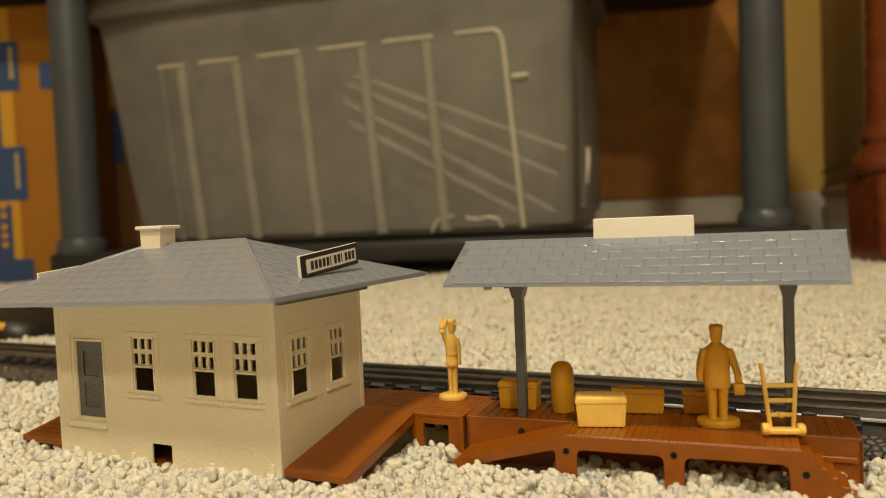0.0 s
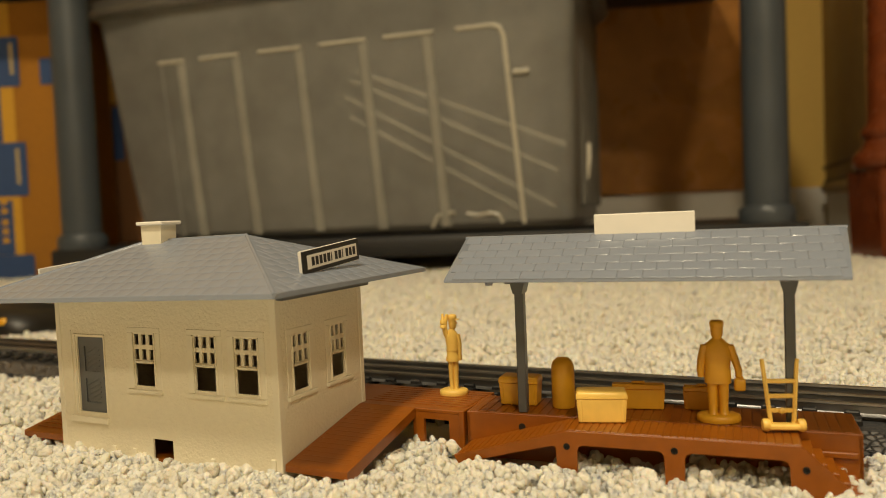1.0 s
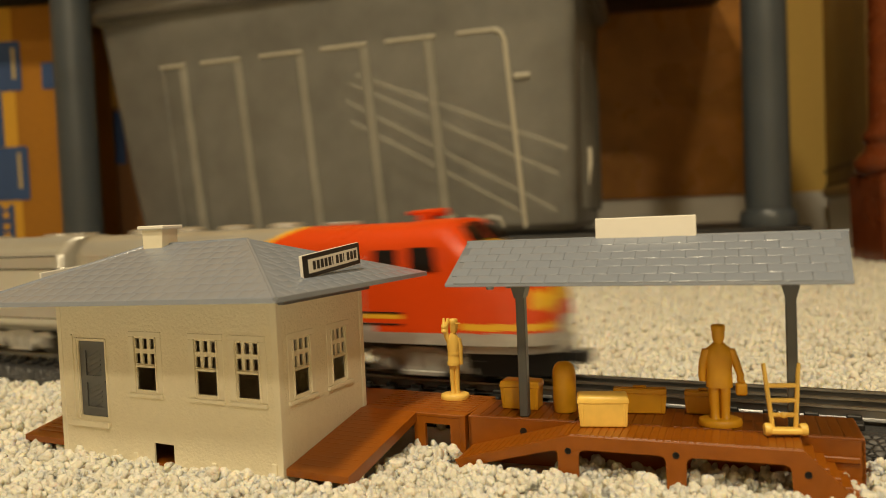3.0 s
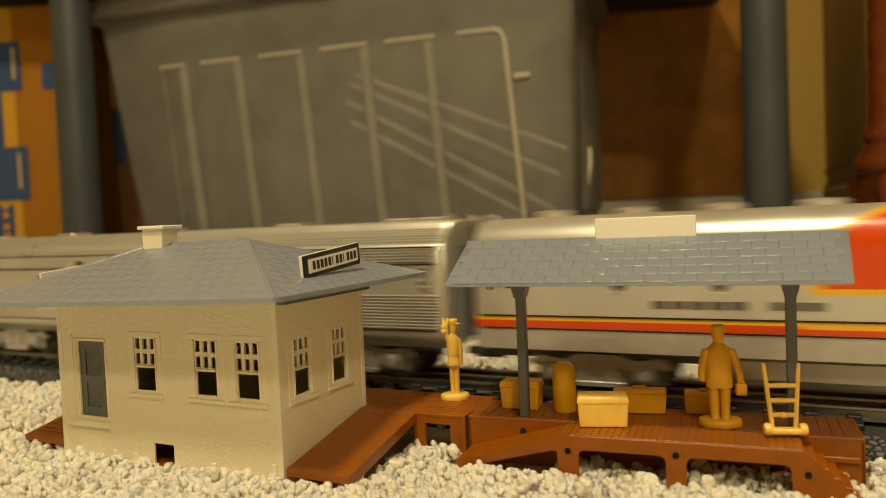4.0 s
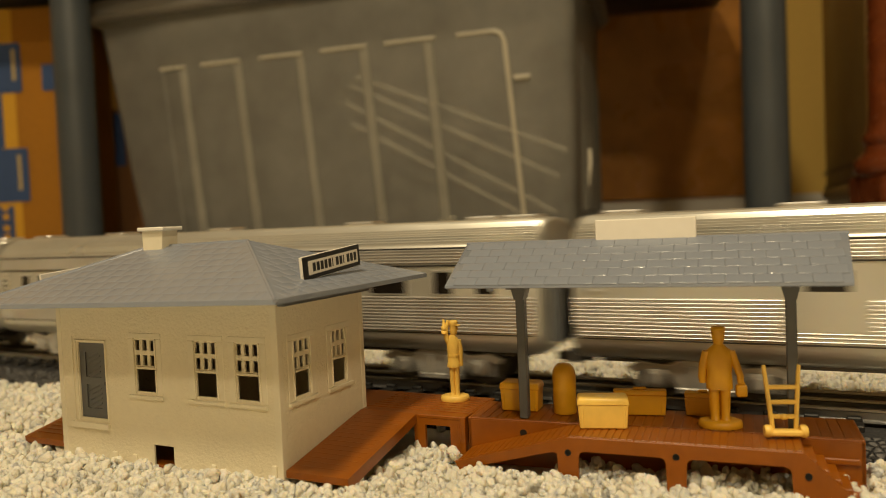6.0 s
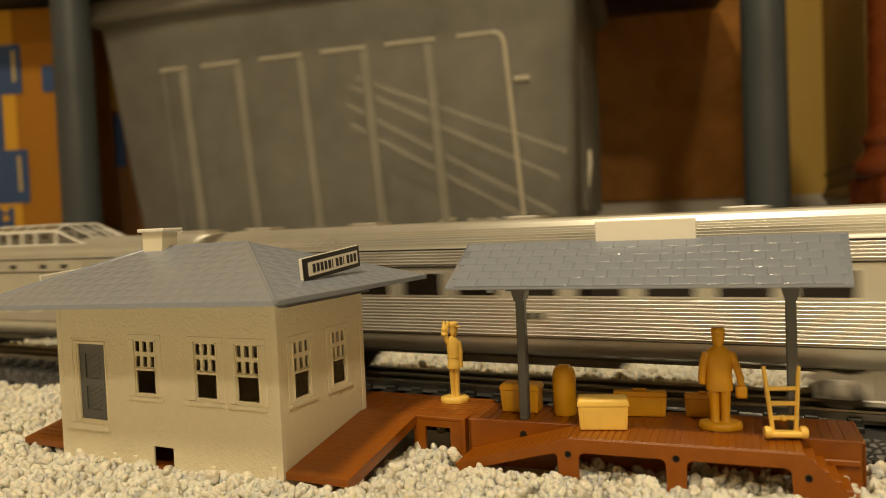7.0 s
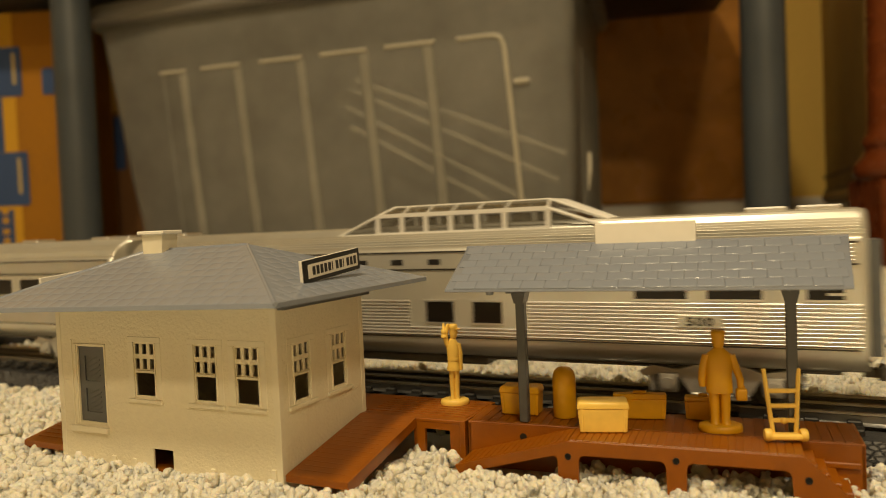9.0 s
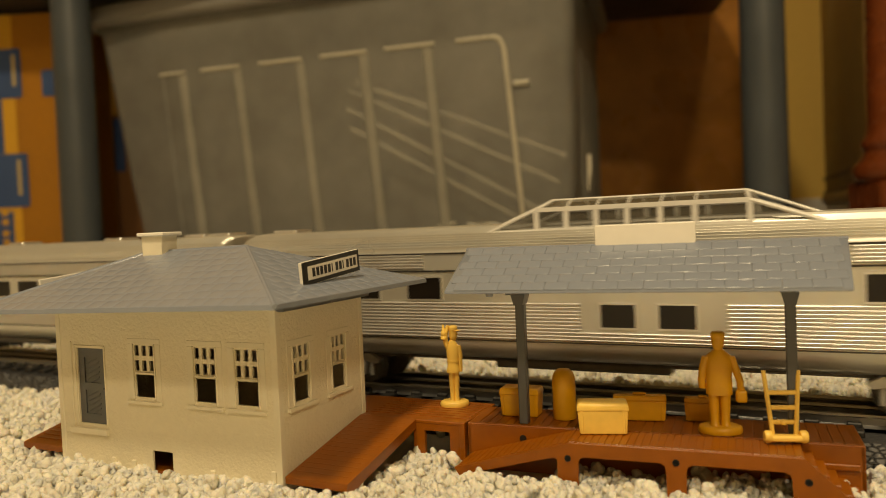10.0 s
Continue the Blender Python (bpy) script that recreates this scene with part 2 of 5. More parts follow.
def carpet():
    """Cut pile: a sheet of soft lumps and, near the camera, single tufts."""
    rng = np.random.default_rng(4)
    verts, faces = [], []
    base = bmesh.new()
    bmesh.ops.create_icosphere(base, subdivisions=3, radius=1.0)
    top = (np.array([v.co for v in base.verts]), np.array([[v.index for v in f.verts] for f in base.faces]))
    base.free()
    base = bmesh.new()
    bmesh.ops.create_icosphere(base, subdivisions=2, radius=1.0)
    hi = (np.array([v.co for v in base.verts]), np.array([[v.index for v in f.verts] for f in base.faces]))
    base.free()
    base = bmesh.new()
    bmesh.ops.create_icosphere(base, subdivisions=1, radius=1.0)
    lo = (np.array([v.co for v in base.verts]), np.array([[v.index for v in f.verts] for f in base.faces]))
    base.free()
    inv_st, inv_sh, inv_tr = STATION.inverted(), SHELTER.inverted(), TRACK.inverted()

    def clear(x, y):
        p = inv_st @ Vector((x, y, 0))
        if -0.157 < p.x < -0.129 and 0.003 < p.y < 0.096 or -0.129 < p.x < 0.0 and 0.0 < p.y < 0.096 or 0.0 < p.x < 0.026 and 0.0 < p.y < 0.062 or 0 < p.x < 0.052 and 0.060 < p.y < 0.096:
            return False
        q = inv_sh @ Vector((x, y, 0))
        if -0.046 < q.x < 0.106 and 0.020 < q.y < 0.048 or -0.040 < q.x < 0.100 and -0.0005 < q.y < 0.003 or -0.052 < q.x < -0.006 and -0.003 < q.y < 0.021:
            return False
        r = inv_tr @ Vector((x, y, 0))
        return abs(r.y) > 0.0495
    total, parts_v, parts_f = 0, [], []
    for y0, y1, step, size, src in ((0.20, 0.33, 0.0030, 0.0022, top), (0.33, 0.50, 0.0035, 0.0025, hi), (0.50, 0.80, 0.0046, 0.0031, lo), (0.80, 1.75, 0.0078, 0.0052, lo)):
        y = y0
        while y < y1:
            half = 0.66 * y + 0.04
            x = -half
            while x < half:
                px, py = x + rng.uniform(-0.5, 0.5) * step, y + rng.uniform(-0.5, 0.5) * step
                x += step
                if not clear(px, py):
                    continue
                s = size * rng.uniform(0.6, 1.3)
                v = src[0]
                if src is not lo:
                    lobes = rng.normal(0, 1, (9, 3))
                    lobes /= np.linalg.norm(lobes, axis=1)[:, None]
                    near = np.clip(v @ lobes.T - 0.66, 0, 1) / 0.34
                    v = v * (0.66 + 0.62 * near.max(axis=1) ** 0.7)[:, None]
                v = v * np.array([s, s * rng.uniform(0.75, 1.0), s * rng.uniform(0.9, 1.5)])
                a = Euler((rng.normal(0, 0.5), rng.normal(0, 0.5), rng.uniform(0, 6.3))).to_matrix()
                v = v @ np.array(a).T + np.array([px, py, -0.002 + rng.normal(0, 0.0012) + 0.0015 * math.sin(px * 60) * math.sin(py * 47)])
                parts_v.append(v)
                parts_f.append(src[1] + total)
                total += len(v)
            y += step
    me = bpy.data.meshes.new("carpet")
    me.from_pydata(np.concatenate(parts_v).tolist(), [], np.concatenate(parts_f).tolist())
    me.polygons.foreach_set("use_smooth", [True] * len(me.polygons))
    me.materials.append(CARPET)
    tagged(new("carpet", me), "cream shaggy cut-pile carpet covering the floor", "carpet", kind="stuff")


carpet()

# ---- track ----


def build_track():
    track = thing("toy_track", TRACK, "three-rail toy train track with black ties on moulded grey roadbed", "toy track")
    bm = bmnew()
    poly = [(-0.0476, -0.0200), (-0.0476, -0.0120), (-0.0330, -0.0075), (0.0330, -0.0075), (0.0476, -0.0120), (0.0476, -0.0200)]
    extrude(bm, poly, "x", -3.3, 0.62)
    part("roadbed", bm, SHADED_BALLAST, track, "moulded grey roadbed, its colour darkened for shade")
    for s in (-1, 1):
        bm = bmnew()
        extrude(bm, [(s * 0.0480, -0.0195), (s * 0.0480, -0.0116), (s * 0.0345, -0.0072), (s * 0.0345, -0.0078), (s * 0.0472, -0.0122), (s * 0.0472, -0.0195)], "x", -3.3, 0.62)
        part("ballast_shoulder", bm, STONES, track, "pale grey moulded ballast stones")
    for name, y in (("rail", -0.0159), ("rail", 0.0), ("rail", 0.0159)):
        bm = bmnew()
        r = [(-0.0011, 0.0), (0.0011, 0.0), (0.0013, -0.0010), (0.0004, -0.0016), (0.0004, -0.0045), (0.0026, -0.0055), (-0.0026, -0.0055), (-0.0004, -0.0045), (-0.0004, -0.0016), (-0.0013, -0.0010)]
        extrude(bm, [(y + a, b) for a, b in r], "x", -3.3, 0.62)
        part("rail", bm, RAIL, track)
    bm = bmnew()
    box(bm, -0.0036, 0.0036, -0.0270, 0.0270, -0.0078, -0.0048, 0.0006)
    for y in (-0.0159, 0.0, 0.0159):
        for s in (-1, 1):
            box(bm, -0.0030, 0.0030, min(y + s * 0.0012, y + s * 0.0044), max(y + s * 0.0012, y + s * 0.0044), -0.0052, -0.0030, 0.0005)
    me = finish("tie", bm, TIE)
    x = -1.6
    while x < 0.6:
        ob = new("tie", me)
        ob.parent = track
        ob.location = (x, 0, 0)
        x += 0.0165




def moulded_stones():
    """Pale flat stones with dark sunken joints, about 3 mm each."""
    m = mat("moulded_stones", (0.13, 0.13, 0.135), 0.38, spread=0.25, scale=500)
    nt = m.node_tree
    b = nt.nodes["Principled BSDF"]
    co = nt.nodes.new("ShaderNodeTexCoord")
    cell = nt.nodes.new("ShaderNodeTexVoronoi")
    cell.feature = "DISTANCE_TO_EDGE"
    cell.inputs["Scale"].default_value = 290
    nt.links.new(co.outputs["Object"], cell.inputs["Vector"])
    edge = nt.nodes.new("ShaderNodeMapRange")
    edge.inputs["From Min"].default_value, edge.inputs["From Max"].default_value = 0.02, 0.22
    nt.links.new(cell.outputs["Distance"], edge.inputs["Value"])
    tone = nt.nodes.new("ShaderNodeMapRange")
    tone.inputs["To Min"].default_value, tone.inputs["To Max"].default_value = 0.15, 1.0
    nt.links.new(edge.outputs["Result"], tone.inputs["Value"])
    paint = nt.nodes.new("ShaderNodeVectorMath")
    paint.operation = "SCALE"
    nt.links.new(b.inputs["Base Color"].links[0].from_socket, paint.inputs[0])
    nt.links.new(tone.outputs["Result"], paint.inputs["Scale"])
    nt.links.new(paint.outputs["Vector"], b.inputs["Base Color"])
    bump = nt.nodes.new("ShaderNodeBump")
    bump.inputs["Distance"].default_value = 0.0010
    nt.links.new(edge.outputs["Result"], bump.inputs["Height"])
    nt.links.new(bump.outputs["Normal"], b.inputs["Normal"])
    return m


STONES = moulded_stones()
BLACKRAIL = mat("blackened_rail", (0.07, 0.065, 0.06), 0.35, 0.8)
build_track()

# ---- station ----
SL, SD = 0.1295, 0.0631
WIN_Z = (0.0315, 0.0415, 0.0432, 0.0478, 0.0498, 0.0544)


def window_holes(u0, u1):
    w = u1 - u0
    cols = [(u0, u0 + 0.23 * w), (u0 + 0.385 * w, u0 + 0.615 * w), (u0 + 0.77 * w, u1)]
    return [(u0, u1, WIN_Z[0], WIN_Z[1])] + [(a, b, z0, z1) for a, b in cols for z0, z1 in ((WIN_Z[2], WIN_Z[3]), (WIN_Z[4], WIN_Z[5]))]


def tiles_on(parent, origin, along, up, rows, width, height, inside, material, proud):
    """Moulded shingles on a roof slope, in staggered courses."""
    normal = along.cross(up)
    rot = Matrix((along, up, normal)).transposed().to_4x4()
    rng = random.Random(3)
    meshes = {}

    def shingle(w):
        """A tablet with rounded edges."""
        key = round(w, 4)
        if key not in meshes:
            bm = bmnew()
            box(bm, 0.0, w, 0.0, height, -0.0012, 2.5 * proud, 0.00055, 3)
            for v in bm.verts:
                v.co.z *= 0.4
            meshes[key] = finish("shingle", bm, material, 70)
        return meshes[key]
    for j in range(rows):
        x = -0.3 + (0.5 * width if j % 2 else 0)
        while x < 0.3:
            lo, hi = x, x + width
            for _ in range(6):
                if not (inside(lo, j * height) and inside(lo, (j + 1) * height)):
                    lo += width / 8
                if not (inside(hi, j * height) and inside(hi, (j + 1) * height)):
                    hi -= width / 8
            if hi - lo > 0.3 * width and all(inside(u, h) for u in (lo, hi) for h in (j * height, (j + 1) * height)):
                ob = new("shingle", shingle(hi - lo))
                ob.parent = parent
                ob.matrix_local = Matrix.Translation(origin + along * lo + up * (j * height)) @ rot @ pose(0, 0, 0, rng.uniform(-0.1, 0.2) * proud / 0.0004, rng.uniform(-0.2, 0.2) * proud / 0.0004, 0)
            x += width


def build_station():
    st = thing("toy_station", STATION, "cream plastic toy railway station with a grey hipped roof", "toy building")
    fw = [(-0.0787, -0.0673), (-0.0434, -0.0324), (-0.0211, -0.0101)]
    holes = [h for w in fw for h in window_holes(*w)] + [(-0.1162, -0.0988, 0.0172, 0.0521), (-0.0705, -0.0588, -0.01, 0.0083)]
    T = 0.0008
    top = 0.0778
    bm = bmnew()
    grid_wall(bm, [-SL, 0], [-0.010, top], holes, T, lambda u, d, z: (u, d, z))
    part("front_wall", bm, CREAM, st)
    rw = [(0.0103, 0.0203), (0.0376, 0.0473)]
    bm = bmnew()
    grid_wall(bm, [T, SD], [-0.010, top], [h for w in rw for h in window_holes(*w)], T, lambda u, d, z: (-d, u, z))
    part("side_wall", bm, CREAM, st)
    bm = bmnew()
    grid_wall(bm, [T, SD], [-0.010, top], [], T, lambda u, d, z: (-SL + d, u, z))
    part("side_wall", bm, CREAM, st)
    bm = bmnew()
    grid_wall(bm, [-SL + T, -T], [-0.010, top], [], T, lambda u, d, z: (u, SD - d, z))
    part("back_wall", bm, CREAM, st)
    bm = bmnew()
    box(bm, -SL + T, -T, T, SD - T, -0.004, -0.001)
    part("floor_plate", bm, BROWN, st)
    # Unseen dark plate, added to stop light leaking in below the roof.
    bm = bmnew()
    box(bm, -SL + T, -T, T, SD - T, 0.0745, 0.0760)
    part("light_block_plate", bm, GREY_DARK, st)
    # corner piers
    for x, y in ((0, 0), (0, SD), (-SL, 0)):
        bm = bmnew()
        sx, sy = (-1 if x == 0 else 1), (1 if y == 0 else -1)
        box(bm, min(x - 0.0003 * sx, x + 0.0028 * sx), max(x - 0.0003 * sx, x + 0.0028 * sx), min(y - 0.0003 * sy, y + 0.0028 * sy), max(y - 0.0003 * sy, y + 0.0028 * sy), -0.010, 0.0735, 0.0003)
        part("corner_pier", bm, CREAM_SMOOTH, st)

    # casings: a raised border round each window, and its sill
    def casing(w, side):
        bm = bmnew()
        a, b = w[0] - 0.0042, w[1] + 0.0042
        for u0, u1, z0, z1 in ((a, b, 0.0551, 0.0575), (a, w[0] - 0.0005, 0.0300, 0.0551), (w[1] + 0.0005, b, 0.0300, 0.0551)):
            side(bm, u0, u1, 0.00025, z0, z1)
        for u0, u1, z0, z1 in ((w[0] - 0.0012, w[0] - 0.0005, 0.0305, 0.0551), (w[1] + 0.0005, w[1] + 0.0012, 0.0305, 0.0551)):
            side(bm, u0, u1, 0.0008, z0, z1)
        part("casing", bm, CREAM_SMOOTH, st)
        bm = bmnew()
        side(bm, a - 0.0004, b + 0.0004, 0.0012, 0.0283, 0.0299)
        part("sill", bm, CREAM_SMOOTH, st)
        bm = bmnew()
        side(bm, w[0], w[1], 0.0006, 0.0419, 0.0428)
        part("sash_rail", bm, CREAM_SMOOTH, st)

    def on_front(bm, u0, u1, d, z0, z1):
        box(bm, u0, u1, -d, 0.0002, z0, z1, 0.0002)

    def on_right(bm, u0, u1, d, z0, z1):
        box(bm, -0.0002, d, u0, u1, z0, z1, 0.0002)
    for w in fw:
        casing(w, on_front)
    for w in rw:
        casing(w, on_right)
    # door
    bm = bmnew()
    for u0, u1, z0, z1 in ((-0.1205, -0.1195, 0.0150, 0.0550), (-0.1182, -0.1170, 0.0160, 0.0535), (-0.1182, -0.0975, 0.0528, 0.0535), (-0.0982, -0.0975, 0.0160, 0.0535)):
        on_front(bm, u0, u1, 0.0005, z0, z1)
    part("door_casing", bm, CREAM_SMOOTH, st)
    bm = bmnew()
    on_front(bm, -0.1215, -0.0970, 0.0016, 0.0125, 0.0152)
    part("door_sill", bm, CREAM_SMOOTH, st)
    bm = bmnew()
    grid_wall(bm, [-0.1166, -0.0984], [0.0168, 0.0525], [(-0.1125, -0.1025, 0.0215, 0.0325), (-0.1125, -0.1025, 0.0360, 0.0475)], 0.0010, lambda u, d, z: (u, 0.0008 + d, z))
    door = part("door", bm, GREY_DARK, st, "dark grey panelled door")
    for z0, z1 in ((0.0213, 0.0327), (0.0358, 0.0477)):
        bm = bmnew()
        box(bm, -0.1128, -0.1022, 0.0014, 0.0024, z0, z1)
        panel = part("door_panel", bm, GREY_DARK, door)
        for i in range(5):
            c = z0 + (i + 0.5) * (z1 - z0) / 5
            bm = bmnew()
            extrude(bm, [(-0.1120, c - 0.0024), (-0.1030, c + 0.0014), (-0.1030, c + 0.0022), (-0.1120, c - 0.0016)], "y", 0.0010, 0.0015)
            part("slat", bm, GREY_DARK, panel)
    bm = bmnew()
    blob(bm, (-0.0998, 0.0004, 0.0335), (0.0007, 0.0006, 0.0007))
    part("door_knob", bm, GREY_DARK, door)
    # feet notches at the bottom edge
    for x in (-0.095, -0.082, -0.036, -0.004):
        bm = bmnew()
        box(bm, x - 0.0012, x + 0.0012, -0.0008, 0.0004, -0.006, 0.0030 if x != -0.004 else 0.0060, 0.0003)
        part("foot_tab", bm, CREAM_SMOOTH, st)
    # roof
    oR, oF, oB = 0.0232, 0.0282, 0.0235
    zl, zr, zt = 0.0722, 0.0762, 0.0962
    yr = 0.029
    c = [Vector(p) for p in ((-SL - oR, -oF, zl), (oR, -oF, zr), (oR, SD + oB, zr), (-SL - oR, SD + oB, zl))]
    r = [Vector((-0.0985, yr, zt - 0.0014)), Vector((-0.0370, yr, zt))]
    drop = Vector((0, 0, -0.0019))
    bm = bmnew()
    tv = [bm.verts.new(p) for p in c + r]
    bv = [bm.verts.new(p + drop) for p in c + r]
    for q in ((0, 1, 5, 4), (1, 2, 5), (2, 3, 4, 5), (3, 0, 4)):
        bm.faces.new([tv[i] for i in q])
        bm.faces.new([bv[i] for i in reversed(q)])
    for i in range(4):
        j = (i + 1) % 4
        bm.faces.new((tv[i], bv[i], bv[j], tv[j]))
    roof = part("roof", bm, GREY_ROOF, st, "grey plastic hipped roof with moulded shingles", sharp=12)
    along = (c[1] - c[0]).normalized()
    nrm = along.cross(r[0] - c[0]).normalized()
    up = nrm.cross(along).normalized()
    run = (r[0] - c[0]).dot(up)
    org = c[1].copy()
    W = (c[1] - c[0]).length
    hl, hr = (r[0] - c[0]).dot(along), W - (r[1] - c[0]).dot(along)
    tiles_on(roof, org, along, up, 9, 0.0078, run / 9.2, lambda x, h: -W + hl * h / run + 0.001 < x < -hr * h / run - 0.001 and h < run, GREY_ROOF, 0.00012)
    along = (c[2] - c[1]).normalized()
    nrm = along.cross(r[1] - c[1]).normalized()
    up = nrm.cross(along).normalized()
    run = (r[1] - c[1]).dot(up)
    D = (c[2] - c[1]).length
    h1 = (r[1] - c[1]).dot(along)
    tiles_on(roof, c[1].copy(), along, up, 10, 0.0078, run / 10.2, lambda x, h: h1 * h / run + 0.001 < x < D - (D - h1) * h / run - 0.001 and h < run, GREY_ROOF, 0.00012)
    for a, b in ((c[1], r[1]), (c[0], r[0]), (r[0], r[1])):
        bm = bmnew()
        rod(bm, a + Vector((0, 0, -0.0004)), b + Vector((0, 0, -0.0004)), 0.0009, segs=8)
        part("hip_ridge", bm, GREY_ROOF, roof)
    bm = bmnew()
    box(bm, 0.0006, 0.0045, 0.0, SD + 0.001, 0.0700, 0.0785, 0.0004)
    part("eave_beam", bm, GREY_DARK, st)
    # chimney
    bm = bmnew()
    extrude(bm, [(-0.0965, 0.086), (-0.0850, 0.086), (-0.0840, 0.1022), (-0.0972, 0.1022)], "y", yr - 0.0050, yr + 0.0045)
    ch = part("chimney", bm, CREAM_SMOOTH, st, "cream plastic chimney with a flat cap")
    bm = bmnew()
    box(bm, -0.0990, -0.0820, yr - 0.0065, yr + 0.0062, 0.1022, 0.1040, 0.0004)
    part("chimney_cap", bm, PAPER, ch, "white flat chimney cap")
    # name boards on the two side slopes
    for sx in (1, -1):
        x = 0.0110 if sx > 0 else -SL - 0.0150
        bm = bmnew()
        box(bm, x - 0.0014, x, 0.0042, 0.0459, 0.0812, 0.0908, 0.0002)
        sign = part("name_board", bm, PAPER, st, "cream name board with a black printed face")
        sign.matrix_local = Matrix.Translation((x, 0.025, 0.086 if sx > 0 else 0.0805)) @ pose(0, 0, 0, 5.0) @ Matrix.Translation((-x, -0.025, -0.086))
        bm = bmnew()
        s0 = x if sx > 0 else x - 0.0014
        box(bm, min(s0, s0 + 0.0003 * sx), max(s0, s0 + 0.0003 * sx), 0.0045, 0.0458, 0.0815, 0.0907)
        part("printed_border", bm, BLACK, sign)
        bm = bmnew()
        a, b = s0 + 0.0003 * sx, s0 + 0.0005 * sx
        box(bm, min(a, b), max(a, b), 0.0078, 0.0440, 0.0832, 0.0888)
        part("printed_panel", bm, PAPER, sign)
        for i in range(12):
            bm = bmnew()
            y = 0.0105 + i * 0.00275
            box(bm, min(b, b + 0.0001 * sx), max(b, b + 0.0001 * sx), y, y + (0.0006 if i in (5, 8) else 0.0019), 0.0843, 0.0878)
            part("printed_bar", bm, BLACK, sign)
    # platform behind the station, with a ramp on one side and steps on the other
    pl = thing("toy_platform", STATION, "brown plastic platform with a ramp, beside the toy station", "toy platform")
    bm = bmnew()
    box(bm, -0.183, 0.0535, SD + 0.0012, 0.0945, DECK - 0.0016, DECK, 0.0003)
    deck = part("deck", bm, BROWN, pl)
    bm = bmnew()
    box(bm, 0.0006, 0.0535, 0.0575, SD + 0.0012, DECK - 0.0016, DECK, 0.0003)
    part("deck_edge", bm, BROWN, pl)
    bm = bmnew()
    poly = [(0.0010, 0.0040), (0.0575, DECK), (0.0575, DECK - 0.0022), (0.0010, 0.0012)]
    extrude(bm, poly, "x", 0.0006, 0.0285)
    ramp = part("ramp", bm, BROWN, pl)
    bm = bmnew()
    extrude(bm, [(0.0010, 0.0040), (0.0575, DECK), (0.0575, 0.0110), (0.0500, 0.0092), (0.0010, -0.0010)], "x", 0.0283, 0.0300)
    part("ramp_side", bm, BROWN, ramp)
    bm = bmnew()
    grid_wall(bm, [0.0285, 0.0535], [-0.008, DECK - 0.0008], [(0.0340, 0.0465, -0.0081, 0.0105)], 0.0018, lambda u, d, z: (u, 0.0577 + d, z))
    part("front_skirt", bm, BROWN, pl)
    bm = bmnew()
    grid_wall(bm, [0.0590, 0.0940], [-0.008, DECK - 0.0008], [(0.064, 0.088, -0.0081, 0.0105)], 0.0018, lambda u, d, z: (0.0533 - d, u, z))
    part("end_skirt", bm, BROWN, pl)
    bm = bmnew()
    box(bm, 0.0515, 0.0540, 0.0570, 0.0590, -0.008, DECK + 0.0002, 0.0002)
    part("corner_leg", bm, BROWN, pl)
    bm = bmnew()
    for i in range(14):
        y = 0.0060 + i * 0.0036
        z = 0.0040 + (y - 0.001) / 0.0565 * (DECK - 0.0040)
        box(bm, 0.0020, 0.0270, y, y + 0.0022, z - 0.0005, z + 0.00010, 0.00005)
    part("tread_ribs", bm, BROWN, ramp)
    bm = bmnew()
    for i in range(8):
        y = 0.0640 + i * 0.0038
        box(bm, 0.0020, 0.0525, y, y + 0.0026, DECK - 0.0003, DECK + 0.00030, 0.0001)
    part("deck_planks", bm, BROWN, deck)
    # the same ramp on the other side of the station
    bm = bmnew()
    extrude(bm, poly, "x", -SL - 0.0285, -SL - 0.0006)
    ramp = part("ramp", bm, BROWN, pl)
    bm = bmnew()
    extrude(bm, [(0.0010, 0.0040), (0.0575, DECK), (0.0575, 0.0110), (0.0500, 0.0092), (0.0010, -0.0010)], "x", -SL - 0.0300, -SL - 0.0283)
    part("ramp_side", bm, BROWN, ramp)
    bm = bmnew()
    for i in range(14):
        y = 0.0060 + i * 0.0036
        z = 0.0040 + (y - 0.001) / 0.0565 * (DECK - 0.0040)
        box(bm, -SL - 0.0270, -SL - 0.0020, y, y + 0.0022, z - 0.0005, z + 0.00035, 0.0001)
    part("tread_ribs", bm, BROWN, ramp)
    bm = bmnew()
    box(bm, -0.183, -SL - 0.0012, 0.0575, SD + 0.0012, DECK - 0.0016, DECK, 0.0003)
    part("deck_edge", bm, BROWN, pl)
    for x in (-0.1828, -0.150, -0.05):
        bm = bmnew()
        box(bm, x, x + 0.004, 0.066, 0.094, -0.008, DECK - 0.001, 0.0003)
        part("deck_leg", bm, BROWN, pl)


build_station()

# ---- shelter ----


